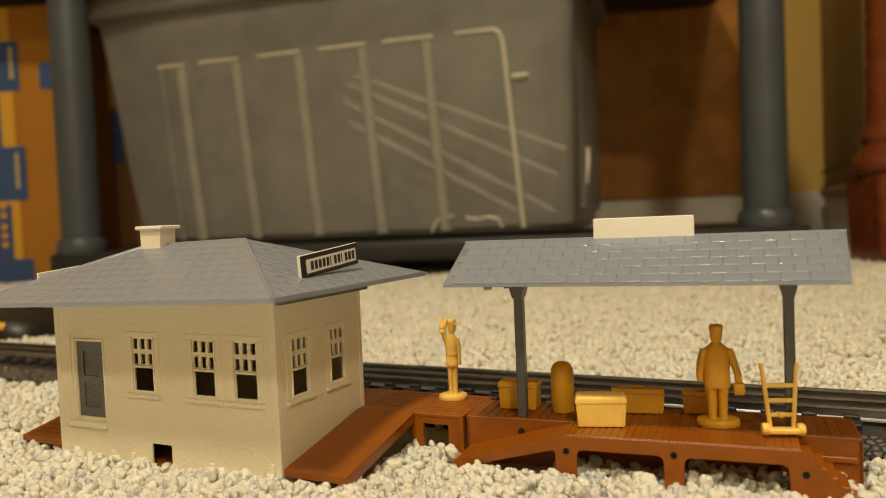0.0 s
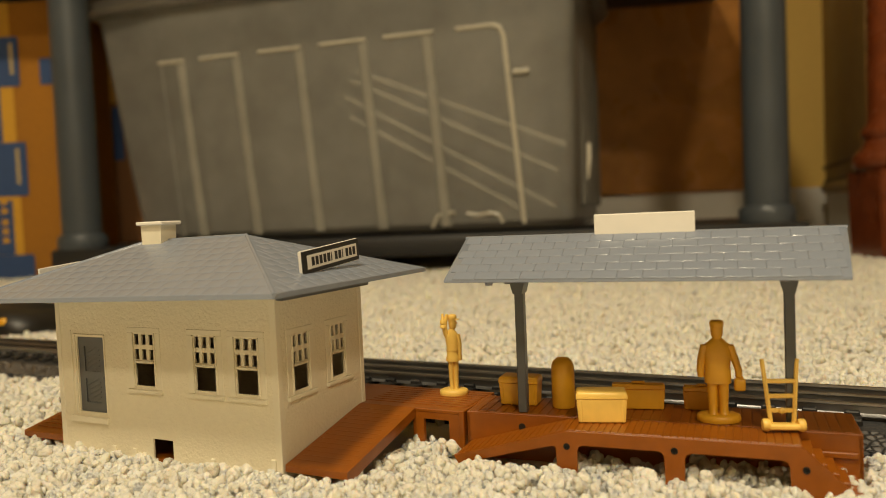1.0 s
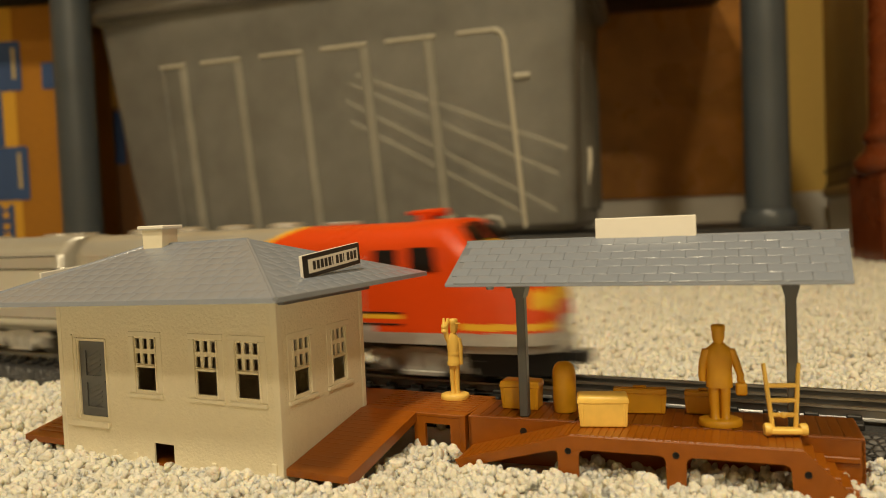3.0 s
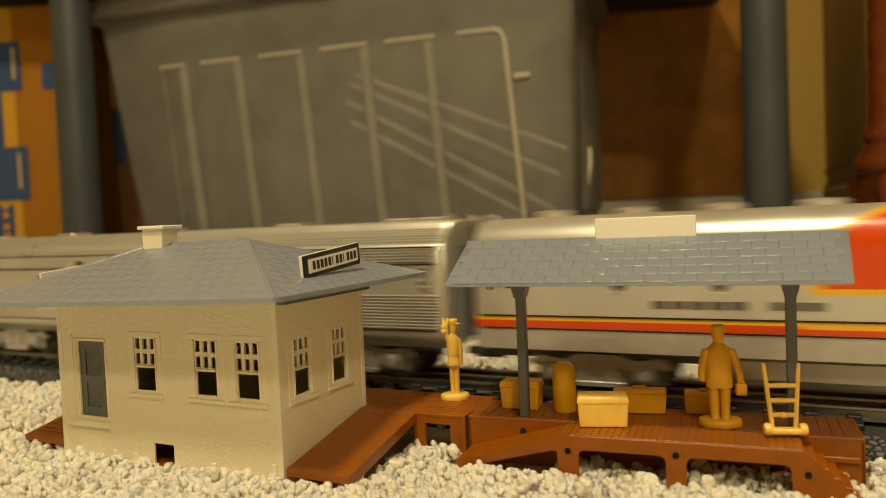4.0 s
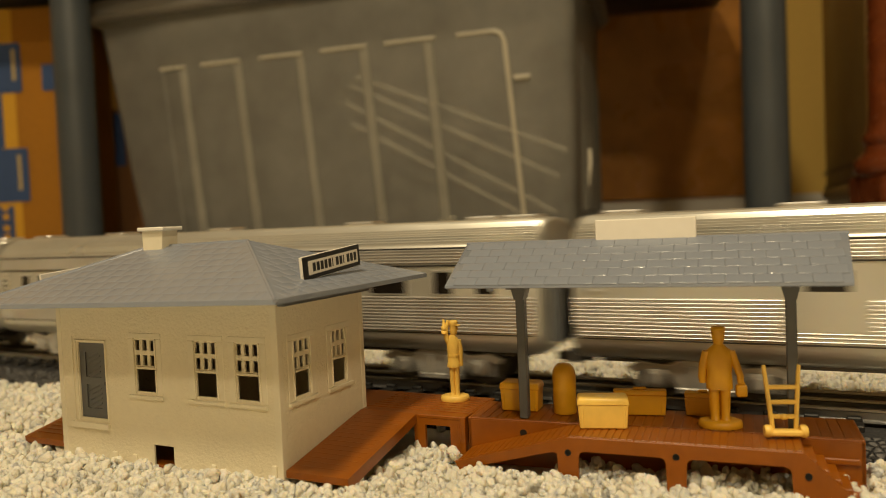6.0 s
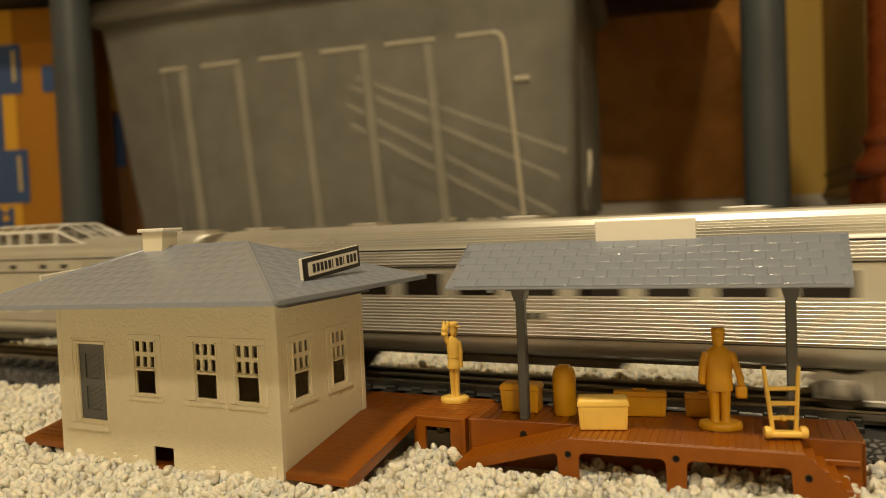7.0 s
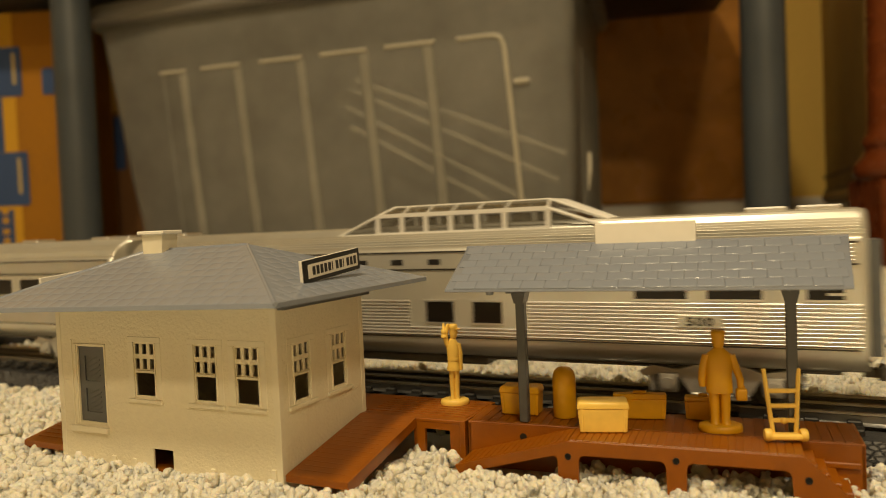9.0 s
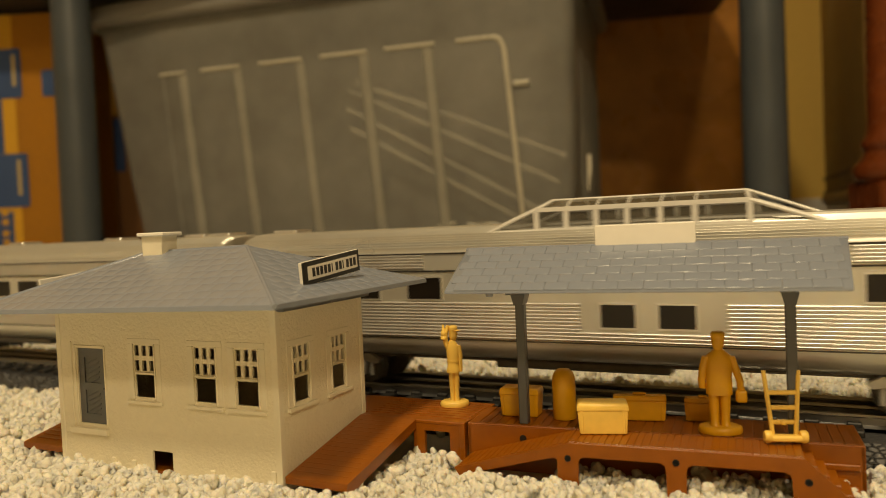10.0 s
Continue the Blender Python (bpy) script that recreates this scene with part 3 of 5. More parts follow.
def build_shelter():
    pf = thing("toy_platform", SHELTER, "brown plastic passenger platform with ramp and steps, on the carpet", "toy platform")
    # rear deck
    bm = bmnew()
    box(bm, -0.0476, 0.1047, 0.0197, 0.0490, DECK - 0.0016, DECK, 0.0003)
    deck = part("deck", bm, BROWN, pf)
    bm = bmnew()
    grid_wall(bm, [-0.0476, 0.1047], [-0.008, DECK - 0.0008], [], 0.0016, lambda u, d, z: (u, 0.0195 + d, z))
    part("deck_front", bm, BROWN, pf)
    # A black disc paints the darkness of a bolt hole.
    bm = bmnew()
    lathe(bm, [(0.0001, 0), (0.0015, 0), (0.0015, 0.0003), (0.0001, 0.0003)], segs=16)
    bmesh.ops.transform(bm, matrix=pose(-0.0230, 0.0196, 0.0098, 90, 0, 0), verts=bm.verts)
    part("hole_shade_mark", bm, BLACK, pf)
    for x in (-0.0478, 0.1032):
        bm = bmnew()
        box(bm, x, x + 0.0016, 0.0195, 0.0490, -0.008, DECK + 0.0001, 0.0003)
        part("deck_end", bm, BROWN, pf)
    bm = bmnew()
    box(bm, -0.0476, 0.1047, 0.0476, 0.0492, -0.008, DECK - 0.0002, 0.0003)
    part("deck_back", bm, BROWN, pf)
    bm = bmnew()
    box(bm, 0.0860, 0.1030, 0.0185, 0.0197, 0.0060, 0.0082, 0.0003)
    part("ledge", bm, BROWN, pf)
    # front walk with ramp and steps
    bm = bmnew()
    box(bm, 0.0, 0.0835, 0.0, 0.0197, DECK - 0.0016, DECK, 0.0003)
    walkway = part("front_walk", bm, BROWN, pf)
    bm = bmnew()
    extrude(bm, [(-0.0463, 0.0022), (0.0, DECK), (0.0, DECK - 0.0018), (-0.0463, 0.0002)], "y", 0.0, 0.0197)
    ramp = part("ramp", bm, BROWN, pf)
    # the skirt of the front walk, with its arches
    top = DECK - 0.0001
    skirt = [(-0.0470, 0.0020), (0.0, top), (0.0835, top), (0.1020, -0.0025), (0.1020, -0.008), (0.0800, -0.008), (0.0792, 0.0078), (0.0786, 0.0092), (0.0770, 0.0099), (0.0462, 0.0099), (0.0448, 0.0092), (0.0442, 0.0078), (0.0438, -0.008), (0.0372, -0.008),
             (0.0368, 0.0078), (0.0362, 0.0092), (0.0348, 0.0099), (0.0064, 0.0099), (0.0050, 0.0092), (0.0044, 0.0078), (0.0040, -0.008), (-0.0035, -0.008), (-0.0040, 0.0082), (-0.0052, 0.0090), (-0.0090, 0.0082), (-0.0450, -0.0012)]
    bm = bmnew()
    extrude(bm, skirt, "y", -0.0005, 0.0012)
    sk = part("arched_skirt", bm, BROWN, pf)
    # Black rings paint the shade in the skirt's bolt holes.
    for x, z in ((0.0003, 0.0092), (0.0405, 0.0105), (0.0845, 0.0070)):
        bm = bmnew()
        lathe(bm, [(0.0013, 0), (0.0013, 0.0002), (0.0009, 0.0002), (0.0009, 0)], segs=12)
        bmesh.ops.transform(bm, matrix=pose(x, -0.0006, z, 90, 0, 0), verts=bm.verts)
        part("hole_shade_mark", bm, BLACK, sk)
    n = 5
    for i in range(n):
        x0 = 0.0835 + i * 0.0037
        z = DECK - (i + 1) * 0.0030
        bm = bmnew()
        box(bm, x0, x0 + 0.0039, 0.0012, 0.0195, z - 0.004, z, 0.0002)
        part("step", bm, BROWN, pf)
    # grooved boards on the decks
    bm = bmnew()
    box(bm, 0.0002, 0.0025, 0.0008, 0.0193, -0.0004, 0.00030, 0.00012)
    me = finish("board", bm, BROWN)
    for i in range(30):
        ob = new("board", me)
        ob.parent = walkway
        ob.location = (0.0006 + i * 0.00275, 0, DECK)
    a = math.atan2(DECK - 0.0022, 0.0463)
    for i in range(16):
        ob = new("board", me)
        ob.parent = ramp
        ob.matrix_local = Matrix.Translation((-0.0460 + i * 0.0029 * math.cos(a), 0, 0.0022 + i * 0.0029 * math.sin(a))) @ Matrix.Rotation(-a, 4, "Y")
    bm = bmnew()
    box(bm, 0.0002, 0.0034, 0.0206, 0.0482, -0.0004, 0.00028, 0.00012)
    me = finish("board", bm, BROWN)
    for i in range(39):
        ob = new("board", me)
        ob.parent = deck
        ob.location = (-0.0462 + i * 0.0038, 0, DECK)
    # posts and roof
    sh = thing("toy_shelter", SHELTER @ pose(0, 0, DECK), "grey plastic platform shelter roof on two posts", "toy shelter")
    z0 = -DECK
    for x in (-0.0229, 0.0815):
        bm = bmnew()
        box(bm, x - 0.0019, x + 0.0019, 0.0208, 0.0252, 0.0004, 0.0685 + z0, 0.0004)
        post = part("post", bm, GREY_DARK, sh)
        bm = bmnew()
        extrude(bm, [(x - 0.0019, 0.0665 + z0), (x + 0.0019, 0.0665 + z0), (x + 0.0030, 0.0705 + z0), (x + 0.0030, 0.0712 + z0), (x - 0.0030, 0.0712 + z0), (x - 0.0030, 0.0705 + z0)], "y", 0.0190, 0.0270)
        part("bracket", bm, GREY_DARK, post)
        bm = bmnew()
        extrude(bm, [(0.0045, 0.0722 + z0), (0.0045, 0.0738 + z0), (0.0215, 0.0870 + z0), (0.0370, 0.0745 + z0), (0.0370, 0.0722 + z0)], "x", x - 0.0010, x + 0.0010)
        part("roof_truss", bm, GREY_DARK, post)
    x0, x1 = -0.0455, 0.1012
    ye, yr, yb = -0.0075, 0.0215, 0.0400
    ze, zr = 0.0752 + z0, 0.0908 + z0
    bm = bmnew()
    t = 0.0014
    ring6 = [(ye, ze), (yr, zr), (yb, ze), (yb, ze - t), (yr, zr - t), (ye, ze - t)]
    loft(bm, [[(x0, y, z) for y, z in ring6], [(x1 - (0.0022 if y != yr else 0), y, z) for y, z in ring6]])
    bmesh.ops.bevel(bm, geom=[e for e in bm.edges], offset=0.0003, segments=1, affect="EDGES")
    roof = part("roof", bm, GREY_ROOF, sh, "grey plastic gabled roof with moulded shingles")
    up = Vector((0, yr - ye, zr - ze)).normalized()
    run = Vector((0, yr - ye, zr - ze)).length
    tiles_on(roof, Vector((x0, ye, ze)), Vector((1, 0, 0)), up, 6, 0.0092, run / 6.15, lambda x, h: 0.0006 < x < x1 - x0 - 0.0020, GREY_ROOF, 0.00042)
    bm = bmnew()
    rod(bm, (x0, yr, zr - 0.0003), (x1, yr, zr - 0.0003), 0.0008, segs=8)
    part("ridge_roll", bm, GREY_ROOF, roof)
    bm = bmnew()
    box(bm, 0.0100, 0.0489, yr - 0.0008, yr + 0.0008, zr - 0.002, 0.0987 + z0, 0.0003)
    part("sign_board", bm, PAPER, sh, "blank cream sign board on the ridge")
    bm = bmnew()
    lathe(bm, [(0.0014, ze - 0.0026), (0.0016, ze - 0.0020), (0.0016, ze - 0.0014)], -0.0275, -0.0045, 12)
    part("moulding_stub", bm, GREY_ROOF, roof)


build_shelter()


# ---- goods and figures on the platforms ----


def trunk(name, x0, x1, y0, y1, h, material, label, turn=0.0, lid=True):
    m = SHELTER @ pose((x0 + x1) / 2, (y0 + y1) / 2, DECK + 0.0005, 0, 0, turn)
    t = thing(name, m, label, "toy luggage", "luggage on the platform")
    w, d = (x1 - x0) / 2, (y1 - y0) / 2
    bm = bmnew()
    loft(bm, [[(sx * w * k, sy * d * k, z) for sx, sy in ((-1, -1), (1, -1), (1, 1), (-1, 1))] for k, z in ((0.90, 0), (0.97, h * 0.78))])
    bmesh.ops.bevel(bm, geom=[e for e in bm.edges], offset=0.0003, segments=2, affect="EDGES")
    body = part("body", bm, material, t)
    if lid:
        bm = bmnew()
        loft(bm, [[(sx * w * k, sy * d * k, z) for sx, sy in ((-1, -1), (1, -1), (1, 1), (-1, 1))] for k, z in ((1.0, h * 0.76), (1.0, h * 0.84), (0.96, h * 0.96), (0.88, h))])
        bmesh.ops.bevel(bm, geom=[e for e in bm.edges], offset=0.0003, segments=1, affect="EDGES")
        part("lid", bm, material, t)
    else:
        bm = bmnew()
        box(bm, -w * 0.97, w * 0.97, -d * 0.95, d * 0.95, h * 0.78, h, 0.0004)
        part("top", bm, material, t)
        bm = bmnew()
        box(bm, -w * 0.25, w * 0.25, -d * 0.3, d * 0.3, h, h + 0.0011, 0.0004)
        part("handle", bm, material, t)
    for sx in (-1, 1):
        bm = bmnew()
        box(bm, sx * w * 0.80 - 0.0005, sx * w * 0.80 + 0.0005, -d * 0.99, d * 0.99, 0.0002, h * 0.77, 0.0002)
        part("strap", bm, material, body)
    return t


trunk("luggage_chest", 0.0009, 0.0213, 0.0120, 0.0230, 0.0123, TAN_PALE, "pale tan plastic trunk with a lid, on the platform", 12)
trunk("luggage_chest", -0.0370, -0.0190, 0.0320, 0.0420, 0.0125, TAN, "tan plastic trunk in the shade of the shelter")
trunk("toy_suitcase", 0.0120, 0.0345, 0.0360, 0.0410, 0.0105, TAN, "tan plastic suitcase lying on the platform", 8, False)
trunk("toy_suitcase", 0.0410, 0.0560, 0.0400, 0.0450, 0.0095, TAN, "tan plastic suitcase standing behind the porter", 0, False)
bm = bmnew()
lathe(bm, [(0.0001, 0), (0.0048, 0), (0.0050, 0.0008), (0.0050, 0.0165), (0.0048, 0.0182), (0.0041, 0.0200), (0.0027, 0.0213), (0.0001, 0.0218)], segs=28)
solid("toy_milk_can", bm, TAN, SHELTER @ pose(-0.0081, 0.0345, DECK + 0.0005), "tan plastic round-topped barrel on the platform", "toy barrel")


def ring(cx, cy, z, rx, ry, n=14):
    return [(cx + rx * math.cos(2 * math.pi * i / n), cy + ry * math.sin(2 * math.pi * i / n), z) for i in range(n)]


def figure_porter():
    bm = bmnew()
    loft(bm, [ring(0, 0, z, a, b, 24) for z, a, b in ((0, 0.0082, 0.0062), (0.0010, 0.0084, 0.0064), (0.0024, 0.0080, 0.0060), (0.0028, 0.0070, 0.0052))])
    for s in (-1, 1):
        loft(bm, [ring(s * x, y, z, a, b) for x, y, z, a, b in ((0.0020, -0.0006, 0.0026, 0.0019, 0.0027), (0.0020, 0.0002, 0.0045, 0.0017, 0.0020), (0.0021, 0.0002, 0.0100, 0.0019, 0.0020), (0.0020, 0.0, 0.0180, 0.0023, 0.0025))])
    loft(bm, [ring(0, 0, z, a, b, 18) for z, a, b in ((0.0150, 0.0050, 0.0034), (0.0180, 0.0050, 0.0034), (0.0215, 0.0048, 0.0031), (0.0270, 0.0054, 0.0032), (0.0300, 0.0050, 0.0028), (0.0316, 0.0030, 0.0022), (0.0328, 0.0018, 0.0018))])
    loft(bm, [ring(0, -0.0002, z, a, a * 1.08) for z, a in ((0.0325, 0.0016), (0.0337, 0.0021), (0.0355, 0.0024), (0.0370, 0.0024), (0.0376, 0.0026), (0.0390, 0.0027), (0.0397, 0.0022))])
    blob(bm, (0, 0.0022, 0.0376), (0.0018, 0.0014, 0.0004))
    for s, pts in ((-1, ((0.0044, 0, 0.0300, 0.0018), (0.0058, 0, 0.0250, 0.0017), (0.0064, 0.0004, 0.0200, 0.0015), (0.0062, 0.0006, 0.0172, 0.0013))), (1, ((0.0044, 0, 0.0300, 0.0018), (0.0062, 0, 0.0250, 0.0016), (0.0078, 0, 0.0200, 0.0014), (0.0078, 0, 0.0172, 0.0012)))):
        loft(bm, [ring(s * x, y, z, r, r) for x, y, z, r in pts])
    box(bm, 0.0060, 0.0102, -0.0018, 0.0018, 0.0118, 0.0166, 0.0008, 2)
    rod(bm, (0.0068, 0, 0.0164), (0.0094, 0, 0.0172), 0.0006)
    return bm


def figure_lantern():
    bm = bmnew()
    loft(bm, [ring(0, 0, z, a, a * 0.8, 24) for z, a in ((0, 0.0068), (0.0010, 0.0070), (0.0022, 0.0066), (0.0026, 0.0058))])
    for s in (-1, 1):
        loft(bm, [ring(0.0002 + s * x, y, z, a, b) for x, y, z, a, b in ((0.0011, -0.0004, 0.0024, 0.0013, 0.0022), (0.0010, 0.0, 0.0042, 0.0011, 0.0014), (0.0011, 0.0, 0.0100, 0.0013, 0.0015), (0.0010, 0.0, 0.0185, 0.0016, 0.0018))])
    loft(bm, [ring(0, 0, z, a, b, 16) for z, a, b in ((0.0160, 0.0032, 0.0026), (0.0178, 0.0031, 0.0026), (0.0182, 0.0028, 0.0024), (0.0220, 0.0027, 0.0022), (0.0262, 0.0031, 0.0023), (0.0288, 0.0030, 0.0021), (0.0304, 0.0018, 0.0016), (0.0314, 0.0012, 0.0012))])
    loft(bm, [ring(0.0005, 0, z, a, a) for z, a in ((0.0312, 0.0012), (0.0324, 0.0017), (0.0340, 0.0019), (0.0356, 0.0019), (0.0360, 0.0021), (0.0372, 0.0022), (0.0380, 0.0020), (0.0383, 0.0012))])
    blob(bm, (0.0024, -0.0005, 0.0359), (0.0016, 0.0017, 0.0004))
    blob(bm, (0.0023, -0.0003, 0.0342), (0.0005, 0.0005, 0.0007))
    loft(bm, [ring(x, y, z, r, r, 10) for x, y, z, r in ((-0.0018, 0, 0.0270, 0.0014), (-0.0027, -0.0004, 0.0292, 0.0014), (-0.0033, -0.0006, 0.0315, 0.0012), (-0.0030, -0.0010, 0.0345, 0.0011), (-0.0022, -0.0012, 0.0374, 0.0009), (-0.0020, -0.0012, 0.0386, 0.0007))])
    loft(bm, [ring(-0.0040, -0.0014, z, r, r, 12) for z, r in ((0.0318, 0.0006), (0.0322, 0.0014), (0.0334, 0.0014), (0.0337, 0.0010), (0.0342, 0.0014), (0.0356, 0.0013), (0.0362, 0.0008), (0.0390, 0.0005))])
    loft(bm, [ring(x, y, z, r, r, 10) for x, y, z, r in ((0.0026, 0, 0.0288, 0.0013), (0.0034, 0.0002, 0.0240, 0.0012), (0.0033, 0.0002, 0.0200, 0.0011), (0.0036, 0, 0.0176, 0.0009), (0.0036, 0, 0.0162, 0.0007))])
    loft(bm, [ring(0.0001, 0, z, a, b, 16) for z, a, b in ((0.0208, 0.0029, 0.0024), (0.0214, 0.0030, 0.0025), (0.0220, 0.0029, 0.0024))])
    return bm


solid("toy_figure", figure_porter(), TAN, SHELTER @ pose(0.0555, 0.0270, DECK + 0.0004, 0, 0, 8), "tan plastic toy figure carrying a bag, standing on the platform", "toy figure", sharp=60)
solid("toy_figure", figure_lantern(), TAN_PALE, STATION @ pose(0.0365, 0.0850, DECK + 0.0003, 0, 0, 24), "pale tan plastic toy figure raising a lantern", "toy figure", sharp=60)


def hand_truck():
    t = thing("toy_sack_truck", SHELTER @ pose(0.0782, 0.0165, DECK + 0.0006, 0, 0, 12), "pale tan plastic sack truck standing upright on the platform", "toy sack truck")
    lean = 0.10
    for s in (-1, 1):
        bm = bmnew()
        rod(bm, (s * 0.0040, 0.0010, 0.0020), (s * 0.0062, 0.0010 + 0.0260 * lean, 0.0262), 0.0009, 0.0008)
        part("side_rail", bm, TAN_PALE, t)
        bm = bmnew()
        lathe(bm, [(0.0001, -0.0013), (0.0020, -0.0013), (0.0024, -0.0006), (0.0024, 0.0006), (0.0020, 0.0013), (0.0001, 0.0013)], segs=16)
        bmesh.ops.transform(bm, matrix=pose(s * 0.0062, -0.0008, 0.0024, 0, 90, 0), verts=bm.verts)
        part("wheel", bm, TAN_PALE, t)
    for z in (0.0072, 0.0125, 0.0180):
        bm = bmnew()
        w = 0.0042 + (z - 0.002) * 0.09
        box(bm, -w, w, 0.0004 + z * lean, 0.0018 + z * lean, z - 0.0008, z + 0.0008, 0.0003)
        if z < 0.01:
            blob(bm, (0, 0.0006 + z * lean, z), (0.0014, 0.0010, 0.0012))
        part("rung", bm, TAN_PALE, t)
    bm = bmnew()
    box(bm, -0.0058, 0.0058, -0.0030, 0.0012, 0.0008, 0.0030, 0.0006)
    part("toe_plate", bm, TAN_PALE, t)


hand_truck()

# ---- storage shelf and what stands on it ----
RACK = pose(-0.075, 1.352, 0, 0, 0, -8.8)
BIN = pose(0.232, 1.335, 0.069, 0, 0, -16.5)


def build_rack():
    r = thing("storage_shelf", RACK, "dark grey plastic storage shelf with round posts, on the carpet", "shelf")
    bm = bmnew()
    box(bm, -0.705, 0.70, 0.0, 0.56, 0.030, 0.067, 0.006, 2)
    part("bottom_shelf", bm, SHELFBLACK, r, "black plastic bottom shelf")
    # Unseen upper shelf, its height and depth chosen to shade the wall behind.
    bm = bmnew()
    box(bm, -1.00, 0.70, 0.0, 0.70, 0.62, 0.66, 0.006, 2)
    part("unseen_shading_shelf", bm, SHELFBLACK, r)
    for x, y in ((-0.665, 0.048), (0.641, 0.048), (-0.50, 0.50), (0.12, 0.53)):
        bm = bmnew()
        lathe(bm, [(0.046, 0.064), (0.047, 0.068), (0.047, 0.086), (0.043, 0.094), (0.0375, 0.096), (0.0365, 0.622)], x, y, 32)
        part("post", bm, SHELFGREY, r, "round grey plastic post")
        bm = bmnew()
        lathe(bm, [(0.036, -0.012), (0.040, 0.0), (0.042, 0.032)], x, y, 24)
        part("foot", bm, SHELFBLACK, r)


build_rack()


def rounded(x0, x1, y0, y1, z, r, n=5):
    pts = []
    for cx, cy, a0 in ((x1 - r, y0 + r, -90), (x1 - r, y1 - r, 0), (x0 + r, y1 - r, 90), (x0 + r, y0 + r, 180)):
        for i in range(n):
            a = radians(a0 + 90 * i / (n - 1))
            pts.append((cx + r * math.cos(a), cy + r * math.sin(a), z))
    return pts


def build_bin():
    b = thing("storage_bin", BIN, "large translucent grey plastic storage bin with a lid, on the shelf", "storage bin")
    zb, zt = 0.004, 0.468

    def front(x, z, out=0.0):
        """A point on the leaning front wall."""
        k = (z - zb) / (zt - zb)
        return (x - 0.022 * k, -0.028 * k - out, z)
    bm = bmnew()
    loft(bm, [rounded(-0.900, -0.006, 0.012, 0.45, zb, 0.03), rounded(-0.915, 0.006, 0.0, 0.46, zb + 0.014, 0.026), rounded(-0.935, 0.010, -0.010, 0.468, 0.15, 0.024), rounded(-0.976, 0.018, -0.028, 0.488, zt, 0.024), rounded(-0.984, 0.026, -0.036, 0.496, zt + 0.004, 0.024), rounded(-0.984, 0.026, -0.036, 0.496, zt + 0.030, 0.024)], caps=False)
    bm.faces.new([bm.verts.new(p) for p in rounded(-0.900, -0.006, 0.012, 0.45, zb, 0.03)])
    part("body", bm, BINPLASTIC, b)
    bm = bmnew()
    loft(bm, [rounded(-1.002, 0.040, -0.050, 0.512, zt + 0.010, 0.06), rounded(-1.008, 0.045, -0.056, 0.516, zt + 0.018, 0.06), rounded(-1.002, 0.040, -0.050, 0.512, zt + 0.050, 0.06), rounded(-0.93, 0.02, -0.02, 0.48, zt + 0.060, 0.05)])
    part("lid", bm, BINLID, b, "dark grey snap-on lid")

    def bar(pts, r, name="rib", material=BINRIB):
        bm = bmnew()
        for p, q in zip(pts, pts[1:]):
            rod(bm, p, q, r, segs=8)
        for p in pts[1:-1]:
            blob(bm, p, (r, r, r), sub=1)
        part(name, bm, material, b)
    tops = [(-0.812, -0.752), (-0.715, -0.626), (-0.582, -0.490), (-0.450, -0.355), (-0.318, -0.220), (-0.178, -0.110)]
    for i, (a, c) in enumerate(tops):
        bar([front(a, 0.369, 0.001), front(c, 0.369, 0.001)], 0.0036)
        if i < 5:
            bm = bmnew()
            x = (-0.760, -0.633, -0.495, -0.362, -0.235)[i]
            w = 0.011
            loft(bm, [[front(x - w, z, -0.002), front(x - w * 0.5, z, 0.004), front(x + w * 0.5, z, 0.004), front(x + w, z, -0.002)] for z in (0.012, 0.363)])
            part("upright_rib", bm, BINPALE, b)
    bar([front(-0.110, 0.369, 0.001), front(-0.098, 0.364, 0.001), front(-0.092, 0.348, 0.001), front(-0.086, 0.012, 0.001)], 0.0044)
    bm = bmnew()
    loft(bm, [[front(-0.816, z, -0.002), front(-0.812, z, 0.003), front(-0.806, z, 0.003), front(-0.802, z, -0.002)] for z in (0.012, 0.366)])
    part("upright_rib", bm, BINPLASTIC, b)
    bar([front(-0.080, 0.283, 0.004), front(-0.052, 0.283, 0.004)], 0.005, "clip")
    bar([front(-0.262, 0.010, 0.001), front(-0.248, 0.032, 0.001), front(-0.236, 0.036, 0.001), front(-0.215, 0.038, 0.001)], 0.003)
    bar([front(-0.192, 0.034, 0.001), front(-0.170, 0.030, 0.001), front(-0.150, 0.034, 0.001), front(-0.132, 0.030, 0.001), front(-0.126, 0.014, 0.001)], 0.003)
    bar([(0.016, 0.12, 0.09), (0.022, 0.12, 0.13), (0.022, 0.12, 0.16)], 0.004, "side_latch", TUBE)
    for y in (0.10, 0.20, 0.30, 0.40):
        bm = bmnew()
        box(bm, 0.002, 0.018, y, y + 0.03, 0.04, 0.36, 0.004)
        part("side_rib", bm, BINPLASTIC, b)
    # rods and a box that show through the wall
    for x0, z0, x1, z1 in ((-0.385, 0.315, 0.0, 0.150), (-0.412, 0.268, -0.030, 0.040), (-0.408, 0.230, -0.095, 0.040), (-0.40, 0.300, -0.02, 0.105)):
        bm = bmnew()
        p, q = Vector(front(x0, z0)) + Vector((0, 0.010, 0)), Vector(front(x1, z1)) + Vector((0, 0.014, 0))
        rod(bm, p, q, 0.0045)
        solid("plastic_rod", bm, TUBE, BIN, "pale plastic rod stored in the bin", "rod", "rods in the bin")
    bm = bmnew()
    loft(bm, [rounded(-0.86, -0.05, 0.05, 0.42, 0.010, 0.03), rounded(-0.86, -0.05, 0.05, 0.43, 0.40, 0.03)])
